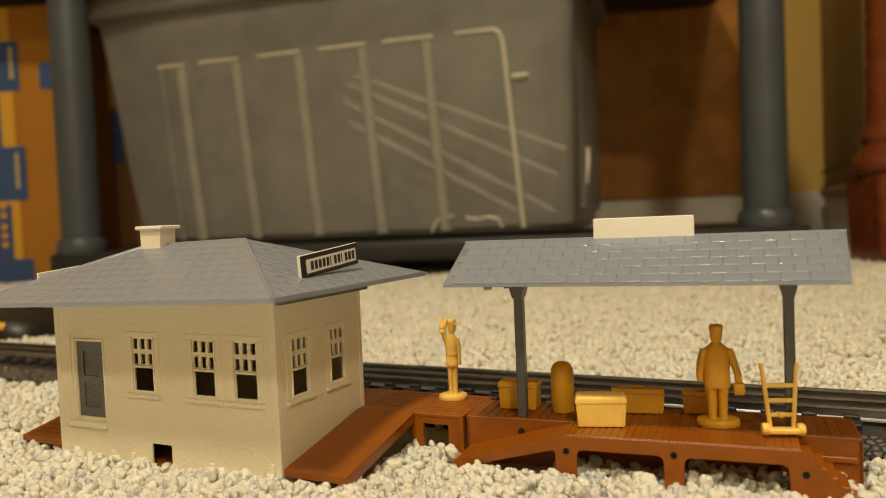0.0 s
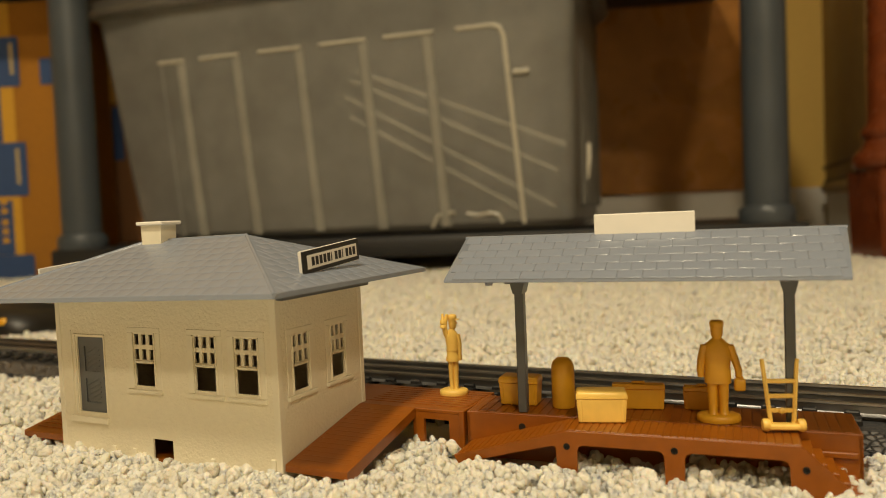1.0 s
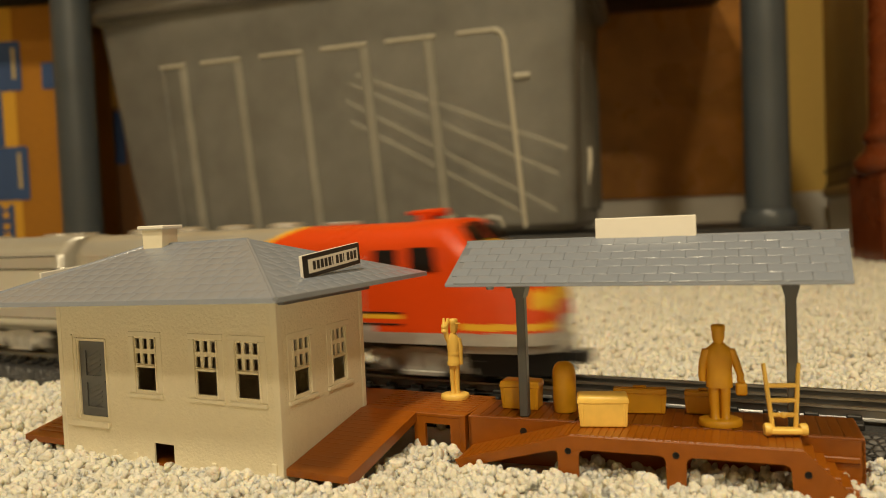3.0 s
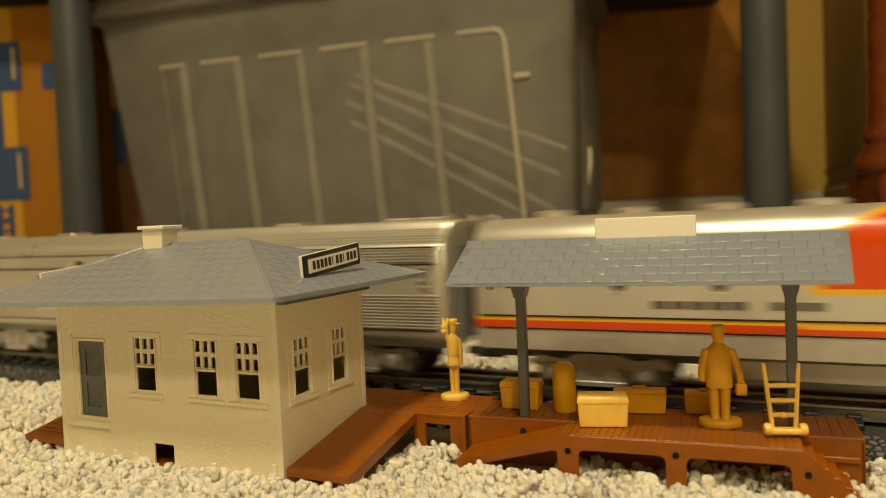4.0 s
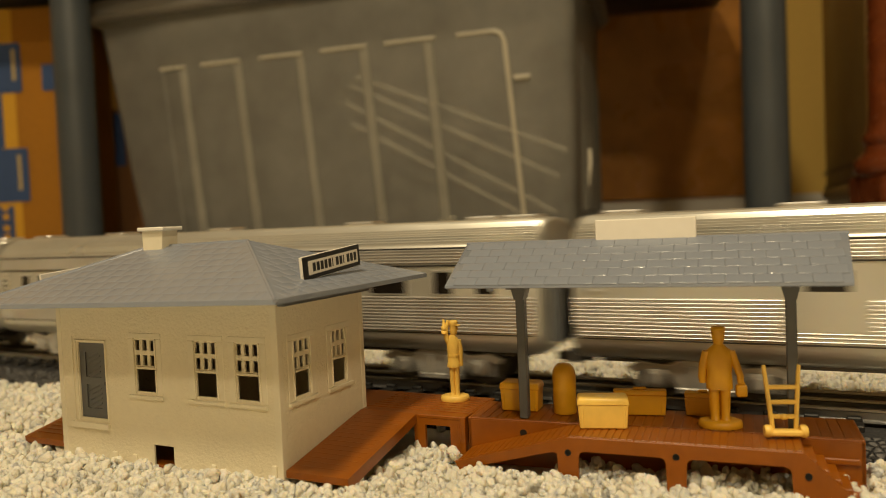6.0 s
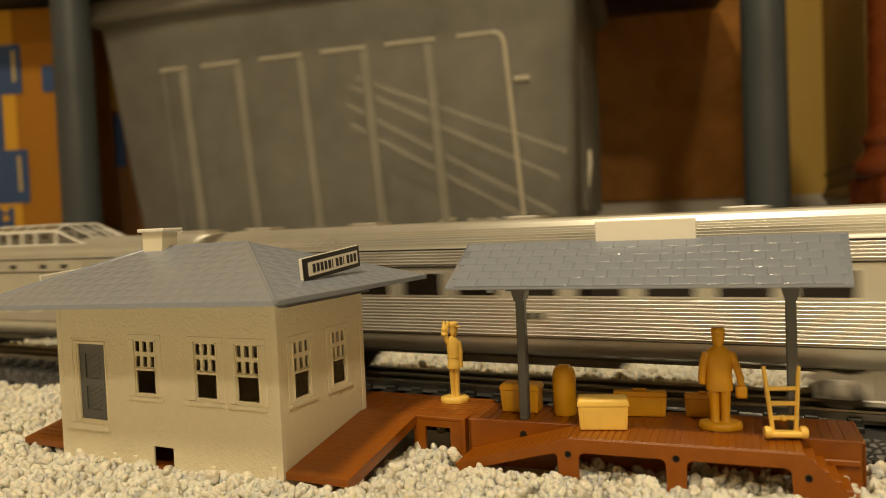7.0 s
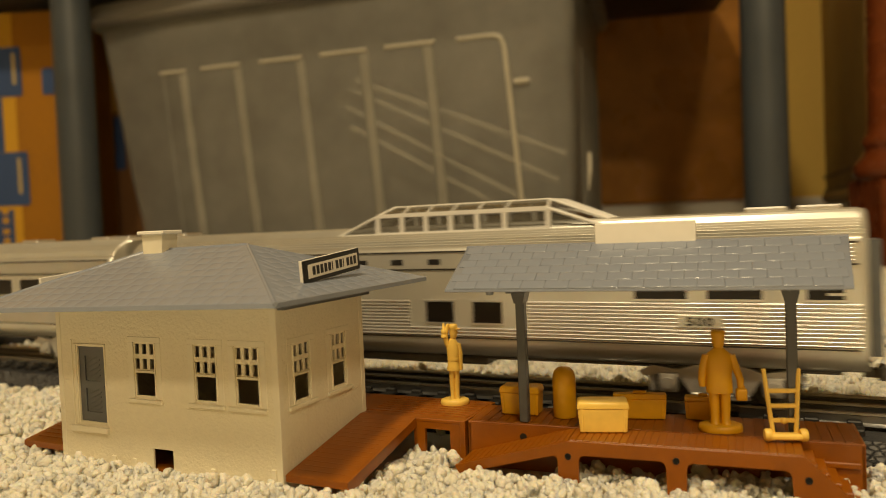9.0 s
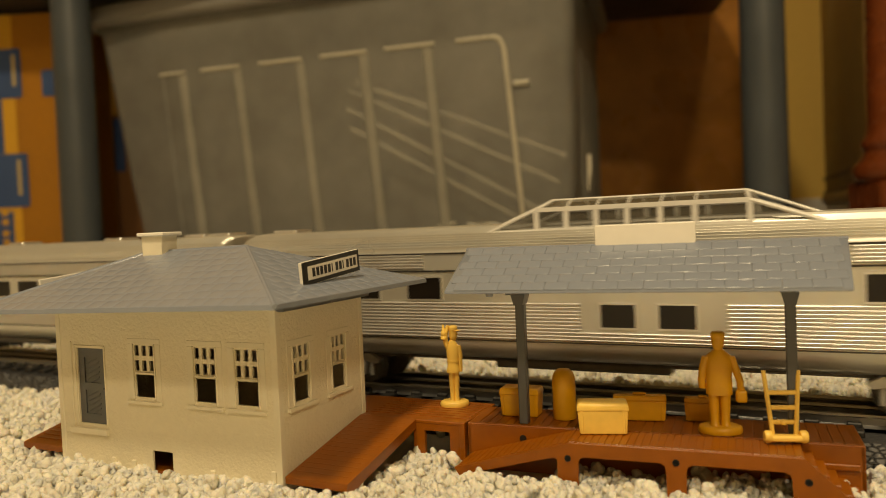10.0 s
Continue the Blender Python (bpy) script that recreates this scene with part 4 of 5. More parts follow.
    solid("stored_box", bm, CARD_GREY, BIN, "grey box stored in the bin", "box")


BINPALE = mat("pale_bin_plastic", (0.285, 0.277, 0.24), 0.36, spread=0.16, scale=22, coarse=5)
BINLID = mat("dark_grey_lid", (0.22, 0.21, 0.19), 0.45, spread=0.08, coarse=5)
CARD_GREY = mat("grey_card", (0.22, 0.21, 0.19), 0.8, spread=0.35, scale=14, coarse=5)
BINPLASTIC.node_tree.nodes["Principled BSDF"].inputs["Alpha"].default_value = 0.60
build_bin()


def printed_box():
    t = thing("cardboard_box", pose(-0.98, 1.66, -0.003, 0, 0, -6), "brown cardboard box with blue and yellow print, beside the shelf", "cardboard box")
    bm = bmnew()
    box(bm, -0.10, 0.205, 0.0, 0.12, 0.001, 0.612, 0.003)
    body = part("body", bm, CARD, t)
    bm = bmnew()
    extrude(bm, [(-0.10, 0.002), (0.050, 0.002), (0.049, 0.611), (-0.10, 0.611)], "y", -0.0014, -0.0006)
    part("printed_band", bm, PRINT_YELLOW, body, "yellow printed band")
    # blue blocks with rounded notches between them, each with a pale bar
    for z0, z1, x1, edge in ((0.003, 0.058, 0.074, 0.030), (0.188, 0.306, 0.071, 0.018), (0.428, 0.536, 0.067, 0.010)):
        bm = bmnew()
        extrude(bm, [(-0.10, z0), (x1 - 0.004, z0), (x1, z0 + 0.004), (x1, z1 - 0.004), (x1 - 0.004, z1), (-0.10, z1)], "y", -0.0028, -0.0018)
        block = part("printed_block", bm, PRINT_BLUE, body, "dark blue printed block")
        if z0 > 0.1:
            bm = bmnew()
            box(bm, 0.046, 0.055, -0.0038, -0.0030, z0 + 0.026, z1 - 0.014)
            part("printed_bar", bm, PRINT_PALE, block, "pale printed bar")
        bm = bmnew()
        box(bm, -0.10, edge, -0.0026, -0.0018, z1 + 0.001, min(z1 + 0.121, 0.610))
        part("printed_edge", bm, PRINT_BLUE, body)
    for i, z in enumerate((0.085, 0.105, 0.125, 0.150, 0.170)):
        bm = bmnew()
        box(bm, 0.004, 0.018, -0.0036, -0.0029, z, z + 0.012)
        part("printed_bar", bm, PRINT_YELLOW, body)
    bm = bmnew()
    box(bm, 0.115, 0.142, -0.0026, -0.0018, 0.428, 0.485)
    part("printed_mark", bm, PRINT_BLUE, body)


PRINT_PALE = mat("pale_print", (0.42, 0.33, 0.17), 0.7, spread=0.1)
printed_box()


def brown_box():
    t = thing("cardboard_box", pose(-0.90, 1.785, 0.067), "plain brown cardboard box with a dark blue patch, behind the bin", "cardboard box")
    # The shade on this box is put into its cardboard colour.
    bm = bmnew()
    box(bm, 0.0, 0.30, 0.0, 0.15, 0.001, 0.335, 0.003)
    body = part("body", bm, CARD_SHADED, t)
    bm = bmnew()
    box(bm, 0.085, 0.150, -0.0014, -0.0006, 0.200, 0.325)
    part("printed_mark", bm, PRINT_BLUE, body, "dark blue printed patch")


brown_box()


def corner_of_room():
    bm = bmnew()
    box(bm, 0.25, 0.86, 1.978, 1.998, 0.137, 1.6, 0.003)
    solid("trim", bm, PANELWOOD, Matrix(), "glossy dark brown wood panelling above the baseboard", "wall panel", kind="structure")
    # Stands for a wall corner turning forward; its shade is in the colours.
    c = thing("wall_return", pose(0.765, 1.345, -0.008, 0, 0, 69), "wall corner in a colour darkened for shade, with a grey baseboard", "cabinet")
    bm = bmnew()
    box(bm, 0.0, 0.62, -0.42, 0.0, 0.150, 1.2, 0.004, 2)
    part("return_wall", bm, SHADED_WALL, c)
    bm = bmnew()
    box(bm, 0.006, 0.614, -0.414, -0.004, 0.0, 0.125, 0.003)
    part("return_baseboard", bm, SHADED_TRIM, c, "baseboard of the wall corner, greyed for shade")
    bm = bmnew()
    extrude(bm, [(0.002, 0.125), (0.010, 0.132), (0.010, 0.142), (0.004, 0.150), (-0.41, 0.150), (-0.41, 0.125)], "x", -0.006, 0.624)
    part("moulding", bm, SHADED_WALL, c)
    bm = bmnew()
    box(bm, 0.004, 0.616, 0.0005, 0.006, 0.185, 0.193, 0.001)
    part("panel_bead", bm, BEADWOOD, c)
    bm = bmnew()
    box(bm, 0.004, 0.616, 0.0005, 0.005, 0.151, 0.158, 0.001)
    part("panel_bead", bm, BEADWOOD, c)


BEADWOOD = mat("darker_bead_wood", (0.06, 0.032, 0.010), 0.5, spread=0.2, scale=30)
PANELWOOD = mat("glossy_brown_wood", (0.44, 0.195, 0.045), 0.28, spread=0.3, scale=18, coarse=5)
# Wall colour of the corner with its shade mixed in.
SHADED_WALL = mat("shaded_wall_paint", (0.25, 0.155, 0.045), 0.5, spread=0.25, scale=30, coarse=8)
corner_of_room()


def furniture_leg():
    bm = bmnew()
    prof = [(0.050, 0.150), (0.056, 0.153), (0.061, 0.158), (0.063, 0.166), (0.062, 0.176), (0.056, 0.184), (0.050, 0.190), (0.046, 0.196), (0.044, 0.203), (0.047, 0.208), (0.049, 0.215), (0.047, 0.222), (0.042, 0.227), (0.039, 0.240), (0.037, 0.42), (0.036, 0.90)]
    lathe(bm, prof, segs=32)
    t = thing("bed_frame", pose(0.757, 1.25, -0.006), "dark mahogany bed frame with a turned post", "bed")
    part("turned_post", bm, MAHOGANY, t)
    for x in (0.0, 1.22):
        bm = bmnew()
        extrude(bm, [(x - 0.048, 0.0), (x + 0.048, 0.0), (x + 0.053, 0.152), (x - 0.053, 0.152)], "y", -0.05, 0.05)
        bmesh.ops.bevel(bm, geom=list(bm.edges), offset=0.003, segments=2, affect="EDGES")
        part("post_block", bm, MAHOGANY, t, "square tapered foot of the post")
    bm = bmnew()
    box(bm, 0.030, 1.2, -0.014, 0.014, 0.26, 0.40, 0.004, 2)
    part("side_rail", bm, MAHOGANY, t)
    bm = bmnew()
    lathe(bm, prof, 1.22, 0, 24)
    part("turned_post", bm, MAHOGANY, t)


furniture_leg()


def black_object():
    t = thing("toy_transformer", pose(-0.475, 0.79, 0, 0, 0, -20), "black rounded plastic controller on the carpet behind the track", "controller")
    bm = bmnew()
    loft(bm, [rounded(-0.10 * k, 0.075 * k, -0.04 * k, 0.06 * k, z, 0.030 * k) for k, z in ((1.0, 0.0), (1.0, 0.006), (0.93, 0.014), (0.72, 0.023), (0.40, 0.029), (0.1, 0.031))])
    part("body", bm, BLACK, t)
    bm = bmnew()
    blob(bm, (0.046, -0.034, 0.012), (0.006, 0.004, 0.006))
    part("knob", bm, TAN, t, "orange knob")


black_object()


def ceiling_fixture(at):
    t = thing("ceiling_light", pose(at[0], at[1], 2.4), "round white rim of an assumed ceiling light, out of view", "ceiling light", "ceiling lights")
    bm = bmnew()
    lathe(bm, [(0.17, -0.001), (0.17, -0.03), (0.155, -0.03), (0.155, -0.001)], segs=32)
    part("rim", bm, WHITEWOOD, t)


# Rims for both unseen lamps; the second lamp is made up.
for at in LAMP_AT:
    ceiling_fixture(at)

# ---- the train ----
CAR_L = 0.4305
HALF = 0.0318


def side_profile():
    """Half of a car's section from the roof's crown to the skirt, with the roof's flutes."""
    pts = [(0.0, 0.0885), (0.0070, 0.0884), (0.0130, 0.0877)]
    arc = [(0.0130, 0.0877), (0.0190, 0.0862), (0.0240, 0.0838), (0.0280, 0.0805), (0.0304, 0.0765)]
    n = 23
    for i in range(n):
        f = (i + 0.5) / n * (len(arc) - 1)
        j = int(f)
        a, b = Vector(arc[j]), Vector(arc[j + 1])
        p = a.lerp(b, f - j)
        d = Vector((p.x, p.y - 0.055)).normalized()
        q = p + d * (0.00040 if i % 2 else -0.00022)
        pts.append((q.x, q.y))
    pts += [(0.0312, 0.0745), (0.0318, 0.0742), (0.0318, 0.0300), (0.0317, 0.0285), (0.0314, 0.0265), (0.0307, 0.0245), (0.0297, 0.0227), (0.0284, 0.0211), (0.0268, 0.0198), (0.0250, 0.0190), (0.0, 0.0190)]
    return pts


def section(k=1.0, x=0.0, top=1.0):
    half = side_profile()
    right = [(x, -y * k, 0.05 + (z - 0.05) * top) for y, z in half]
    left = [(x, y * k, 0.05 + (z - 0.05) * top) for y, z in half[-2:0:-1]]
    return right + left


def wheelset(parent, x, material, r=0.0105):
    for s in (-1, 1):
        bm = bmnew()
        lathe(bm, [(0.0015, -0.002), (r * 0.72, -0.0022), (r * 0.80, -0.0010), (r * 0.95, -0.0012), (r, -0.0008), (r, 0.0022), (r + 0.0012, 0.0024), (r + 0.0012, 0.0036), (0.0015, 0.0036)], segs=24)
        bmesh.ops.transform(bm, matrix=pose(x, s * 0.0165, r, s * 90, 0, 0), verts=bm.verts)
        part("wheel", bm, material, parent)
    bm = bmnew()
    rod(bm, (x, -0.017, r), (x, 0.017, r), 0.0022)
    part("axle", bm, material, parent)


def truck(car, xc, material):
    """A two-axle truck: its frame with boxes and springs, wheels and axles."""
    bm = bmnew()
    for s in (-1, 1):
        y = s * 0.0235
        t = 0.0016
        extrude(bm, [(xc - 0.036, 0.0150), (xc - 0.030, 0.0185), (xc - 0.018, 0.0165), (xc - 0.010, 0.0195), (xc + 0.010, 0.0195), (xc + 0.018, 0.0165), (xc + 0.030, 0.0185), (xc + 0.036, 0.0150),
                     (xc + 0.034, 0.0128), (xc + 0.027, 0.0142), (xc + 0.017, 0.0130), (xc + 0.013, 0.0065), (xc + 0.009, 0.0045), (xc - 0.009, 0.0045), (xc - 0.013, 0.0065), (xc - 0.017, 0.0130), (xc - 0.027, 0.0142), (xc - 0.034, 0.0128)], "y", y - t, y + t)
        for dx in (-0.0225, 0.0225):
            box(bm, xc + dx - 0.0042, xc + dx + 0.0042, y - 0.0030, y + 0.0030, 0.0060, 0.0150, 0.0010, 2)
            rod(bm, (xc + dx, y - 0.0042, 0.0105), (xc + dx, y + 0.0042, 0.0105), 0.0028)
        for dx in (-0.0060, 0.0060):
            rod(bm, (xc + dx, y - s * 0.0 - 0.0022, 0.0072), (xc + dx, y - 0.0022, 0.0165), 0.0016)
        box(bm, xc - 0.012, xc + 0.012, y - 0.0026, y + 0.0026, 0.0035, 0.0065, 0.0006)
        rod(bm, (xc - 0.030, y, 0.0165), (xc - 0.030, y - s * 0.0, 0.0060), 0.0012)
        rod(bm, (xc + 0.030, y, 0.0165), (xc + 0.030, y - s * 0.0, 0.0060), 0.0012)
    box(bm, xc - 0.010, xc + 0.010, -0.022, 0.022, 0.0120, 0.0190, 0.001)
    tr = part("truck", bm, material, car)
    wheelset(tr, xc - 0.0225, TRUCK)
    wheelset(tr, xc + 0.0225, TRUCK)


def window(car, x0, x1, z0, z1, s):
    y = s * HALF
    bm = bmnew()
    b = 0.0009
    for a0, a1, c0, c1 in ((x0 - b, x1 + b, z0 - b, z0), (x0 - b, x1 + b, z1, z1 + b), (x0 - b, x0, z0, z1), (x1, x1 + b, z0, z1)):
        box(bm, a0, a1, min(y - s * 0.0002, y + s * 0.0006), max(y - s * 0.0002, y + s * 0.0006), c0, c1)
    w = part("window", bm, SILVER, car)
    bm = bmnew()
    box(bm, x0, x1, min(y - s * 0.0002, y + s * 0.00012), max(y - s * 0.0002, y + s * 0.00012), z0, z1)
    part("pane", bm, GLASS_DARK, w, "dark window pane")


def flutes(s, z0, n, pitch):
    """The section of n half-round ribs on a flat sheet on the side s, from z0 up."""
    poly = []
    for i in range(n):
        z = z0 + i * pitch
        poly.append((s * (HALF + 0.0001), z))
        for j in range(6):
            t = math.pi * j / 5
            poly.append((s * (HALF + 0.0002 + 0.00070 * math.sin(t)), z + 0.5 * pitch - 0.00050 * math.cos(t)))
        poly.append((s * (HALF + 0.0001), z + pitch * 0.995))
    return poly + [(s * (HALF - 0.0006), z0 + n * pitch), (s * (HALF - 0.0006), z0)]


def passenger_car(label, plain, windows, square, plate, name_bars, dome=None, doors=()):
    """A fluted car that reaches from x = -CAR_L to 0; z from the rail heads. plain: stretches without flutes."""
    car = thing("toy_passenger_car", Matrix(), label, "toy passenger car", "cars of the toy train")
    L = CAR_L
    bm = bmnew()
    ends = [(-L, 0.93, 0.97), (-L + 0.0010, 0.97, 0.985), (-L + 0.004, 1, 1), (-0.004, 1, 1), (-0.0010, 0.97, 0.985), (0, 0.93, 0.97)]
    loft(bm, [section(k, x, t) for x, k, t in ends])
    body = part("body", bm, SILVER_DULL, car, sharp=50)
    # side flutes, in panels between the plain stretches
    cuts, x = [], -L + 0.0030
    for a, b in sorted(plain):
        cuts.append((x, a))
        x = b
    cuts.append((x, -0.0030))
    for s in (-1, 1):
        for a, b in cuts:
            if b - a < 0.004:
                continue
            bm = bmnew()
            extrude(bm, flutes(s, 0.0298 + 3 * 0.00174, 8, 0.00174), "x", a, b)
            part("fluted_panel", bm, SILVER, car, "bright fluted aluminium panel", sharp=60)
        bm = bmnew()
        extrude(bm, flutes(s, 0.0298, 3, 0.00174), "x", -L + 0.0030, -0.0030)
        part("fluted_belt", bm, SILVER, car, "bright fluted aluminium belt", sharp=60)
        # letter board ribs above the windows
        for z in (0.0650, 0.0742):
            bm = bmnew()
            box(bm, -L + 0.004, -0.004, min(s * (HALF - 0.0002), s * (HALF + 0.0005)), max(s * (HALF - 0.0002), s * (HALF + 0.0005)), z - 0.0004, z + 0.0004)
            part("moulding", bm, BLACKRAIL, car)
        bm = bmnew()
        box(bm, -L + 0.004, -0.004, min(s * (HALF - 0.0003), s * (HALF + 0.0003)), max(s * (HALF - 0.0003), s * (HALF + 0.0003)), 0.0289, 0.0295)
        part("skirt_line", bm, BLACKRAIL, car)
        for a, b in ((-L + 0.006, -0.300), (-0.100, -0.006)) if name_bars else ((-L + 0.006, -0.006),):
            bm = bmnew()
            extrude(bm, flutes(s, 0.0660, 5, 0.00160), "x", a, b)
            part("fluted_frieze", bm, SILVER, car, sharp=60)
        for a, b in windows:
            window(car, a, b, 0.0502, 0.0615, s)
        for a, b in square:
            window(car, a, b, 0.0372, 0.0480, s)
        for a, b in doors:
            bm = bmnew()
            grid_wall(bm, [a, b], [0.0300, 0.0640], [(a + 0.006, b - 0.006, 0.050, 0.0605)] if b - a < 0.03 else [(a + 0.008, a + 0.020, 0.052, 0.061), (b - 0.020, b - 0.008, 0.052, 0.061)], 0.0008, lambda u, d, z: (u, s * (HALF + 0.0006 - d), z))
            d = part("door", bm, SILVER_DULL, car)
            bm = bmnew()
            box(bm, a + 0.001, b - 0.001, min(s * (HALF - 0.0001), s * (HALF + 0.00006)), max(s * (HALF - 0.0001), s * (HALF + 0.00006)), 0.049, 0.0615)
            part("pane", bm, GLASS_DARK, d)
            bm = bmnew()
            rod(bm, (a + 0.002, s * (HALF + 0.0012), 0.034), (a + 0.002, s * (HALF + 0.0012), 0.060), 0.0004)
            part("grab_rail", bm, SILVER, d)
        if plate:
            bm = bmnew()
            box(bm, plate[0], plate[1], min(s * (HALF - 0.0002), s * (HALF + 0.0012)), max(s * (HALF - 0.0002), s * (HALF + 0.0012)), 0.0374, 0.0430, 0.0002)
            np_ = part("number_plate", bm, SILVER_DULL, car)
            if plate[2]:
                cu = bpy.data.curves.new("number", "FONT")
                cu.body, cu.size, cu.extrude, cu.align_x = plate[2], 0.0052, 0.0001, "CENTER"
                cu.space_character = 1.08
                cu.offset = 0.00014
                tmp = new("tmp", cu)
                me = bpy.data.meshes.new_from_object(tmp.evaluated_get(bpy.context.evaluated_depsgraph_get()))
                bpy.data.objects.remove(tmp)
                me.materials.clear()
                me.materials.append(BLACK)
                me.transform(Matrix.Diagonal((1.45, 1, 1, 1)))
                ob = new("number", me)
                ob.parent = np_
                ob.matrix_local = pose((plate[0] + plate[1]) / 2, s * (HALF + 0.0013), 0.0384, 90, 0, 0 if s < 0 else 180)
            else:
                bm = bmnew()
                c = (plate[0] + plate[1]) / 2
                for i in (-1, 0, 1):
                    box(bm, c + i * 0.0042 - 0.0015, c + i * 0.0042 + 0.0015, min(s * (HALF + 0.0011), s * (HALF + 0.0014)), max(s * (HALF + 0.0011), s * (HALF + 0.0014)), 0.0386, 0.0418)
                part("number_bars", bm, BLACK, np_)
        if name_bars:
            n = 7
            for i in range(n):
                bm = bmnew()
                c = name_bars[0] + (name_bars[1] - name_bars[0]) * (i + 0.5 * (i > 4)) / (n - 0.5)
                y0, y1 = sorted((s * (HALF - 0.0001), s * (HALF + 0.00025)))
                box(bm, c - 0.0036, c + 0.0036, y0, y1, 0.0674, 0.0704)
                part("name_bar", bm, BLACK, car)
    # ends: diaphragm, coupler and grab irons
    for x, s in ((0, 1), (-L, -1)):
        bm = bmnew()
        grid_wall(bm, [-0.0140, 0.0140], [0.0240, 0.0740], [(-0.0100, 0.0100, 0.0241, 0.0690)], 0.0055, lambda u, d, z: (x + s * (d - 0.0002), u, z))
        part("diaphragm", bm, GREY_DARK, car)
        bm = bmnew()
        box(bm, x - 0.002 if s > 0 else x - 0.0075, x + 0.0075 if s > 0 else x + 0.002, -0.0022, 0.0022, 0.0125, 0.0165, 0.0005)
        box(bm, x + s * 0.0055 - 0.0022, x + s * 0.0055 + 0.0022, -0.0045, 0.0045, 0.0115, 0.0180, 0.0008)
        part("coupler", bm, TRUCK, car)
        bm = bmnew()
        for j in range(6):
            box(bm, x - s * 0.012 - 0.0035, x - s * 0.012 + 0.0035, -HALF - 0.0012, -HALF + 0.0003, 0.0520 + j * 0.0036, 0.0530 + j * 0.0036)
        part("grab_irons", bm, SILVER, car)
    # roof vents
    for x in (-0.018, -0.040, -L + 0.020) + (() if dome else (-0.12, -0.23, -0.33)):
        bm = bmnew()
        box(bm, x - 0.009, x + 0.009, -0.0085, 0.0085, 0.0868, 0.0902, 0.0008)
        part("roof_vent", bm, SILVER, car)
    # under the floor
    bm = bmnew()
    box(bm, -L + 0.01, -0.01, -0.020, 0.020, 0.0165, 0.0200)
    box(bm, -0.265, -0.175, -0.022, 0.022, 0.0135, 0.0180, 0.001)
    part("underframe", bm, TRUCK, car)
    truck(car, -0.060, TRUCK_SILVER)
    truck(car, -L + 0.060, TRUCK_SILVER)
    if dome:
        x0, x1 = dome
        w0, w1, zb, ze, zt = 0.0225, 0.0130, 0.0838, 0.0945, 0.0992
        a0, a1 = x0 + 0.027, x1 - 0.030
        bm = bmnew()
        extrude(bm, [(-w0, 0.080), (w0, 0.080), (w0, zb + 0.0006), (-w0, zb + 0.0006)], "x", x0 - 0.004, x1 + 0.006)
        part("dome_seat_deck", bm, SILVER_DULL, car)
        dm = bmnew()
        ridge = [(a0 + 0.006, zt), (a1 - 0.002, zt)]
        for s in (-1, 1):
            rod(dm, (x0, s * w0, zb), (x1, s * w0, zb), 0.0008)
            box(dm, a0, a1, s * w0 - 0.0008, s * w0 + 0.0008, ze - 0.0011, ze + 0.0011)
            box(dm, a0, a1, s * w0 - 0.0008, s * w0 + 0.0008, zb, zb + 0.0014)
            rod(dm, (x0, s * w0, zb), (a0, s * w0, ze), 0.0008)
            rod(dm, (x1, s * w0, zb), (a1, s * w0, ze), 0.0010)
            rod(dm, (ridge[0][0], s * w1, zt), (ridge[1][0], s * w1, zt), 0.0006)
            rod(dm, (a0, s * w0, ze), (ridge[0][0], s * w1, zt), 0.0008)
            rod(dm, (a1, s * w0, ze), (ridge[1][0], s * w1, zt), 0.0008)
            rod(dm, (x1, s * 0.010, zb + 0.003), (ridge[1][0], s * w1, zt), 0.0007)
            rod(dm, (x1, s * 0.004, zb + 0.003), (ridge[1][0], s * w1 * 0.4, zt), 0.0006)
            rod(dm, (x0, s * 0.008, zb + 0.003), (ridge[0][0], s * w1, zt), 0.0007)
            for i in range(7):
                x = a0 + (a1 - a0) * (0, 0.155, 0.305, 0.455, 0.61, 0.765, 1.0)[i]
                box(dm, x - 0.0013, x + 0.0013, s * w0 - 0.0007, s * w0 + 0.0007, zb, ze)
                rod(dm, (x, s * w0, ze), (min(max(x, ridge[0][0]), ridge[1][0]), s * w1, zt), 0.0005)
        for i in range(7):
            x = ridge[0][0] + (ridge[1][0] - ridge[0][0]) * i / 6
            rod(dm, (x, -w1, zt), (x, w1, zt), 0.0006)
        rod(dm, (x1, -w0, zb), (x1, w0, zb), 0.0008)
        rod(dm, (x0, -w0, zb), (x0, w0, zb), 0.0008)
        part("dome_frame", dm, DOMEFRAME, car, "silver dome window frame")
        bm = bmnew()
        r0 = [(x0, -w0, zb), (x1, -w0, zb), (x1, w0, zb), (x0, w0, zb)]
        r1 = [(a0, -w0, ze), (a1, -w0, ze), (a1, w0, ze), (a0, w0, ze)]
        r2 = [(ridge[0][0], -w1, zt), (ridge[1][0], -w1, zt), (ridge[1][0], w1, zt), (ridge[0][0], w1, zt)]
        loft(bm, [r0, r1, r2])
        g = part("dome_glass", bm, DOMEGLASS, car, "clear dome glazing", sharp=5)
        g.visible_shadow = False
    return car


DOMEFRAME = mat("dome_frame_paint", (0.74, 0.73, 0.70), 0.35, 0.1, spread=0.04)
DOMEGLASS = bpy.data.materials.new("dome_glass")
DOMEGLASS.use_nodes = True
b_ = DOMEGLASS.node_tree.nodes["Principled BSDF"]
b_.inputs["Base Color"].default_value = (0.085, 0.078, 0.062, 1)
b_.inputs["Roughness"].default_value = 0.05
b_.inputs["Alpha"].default_value = 0.68

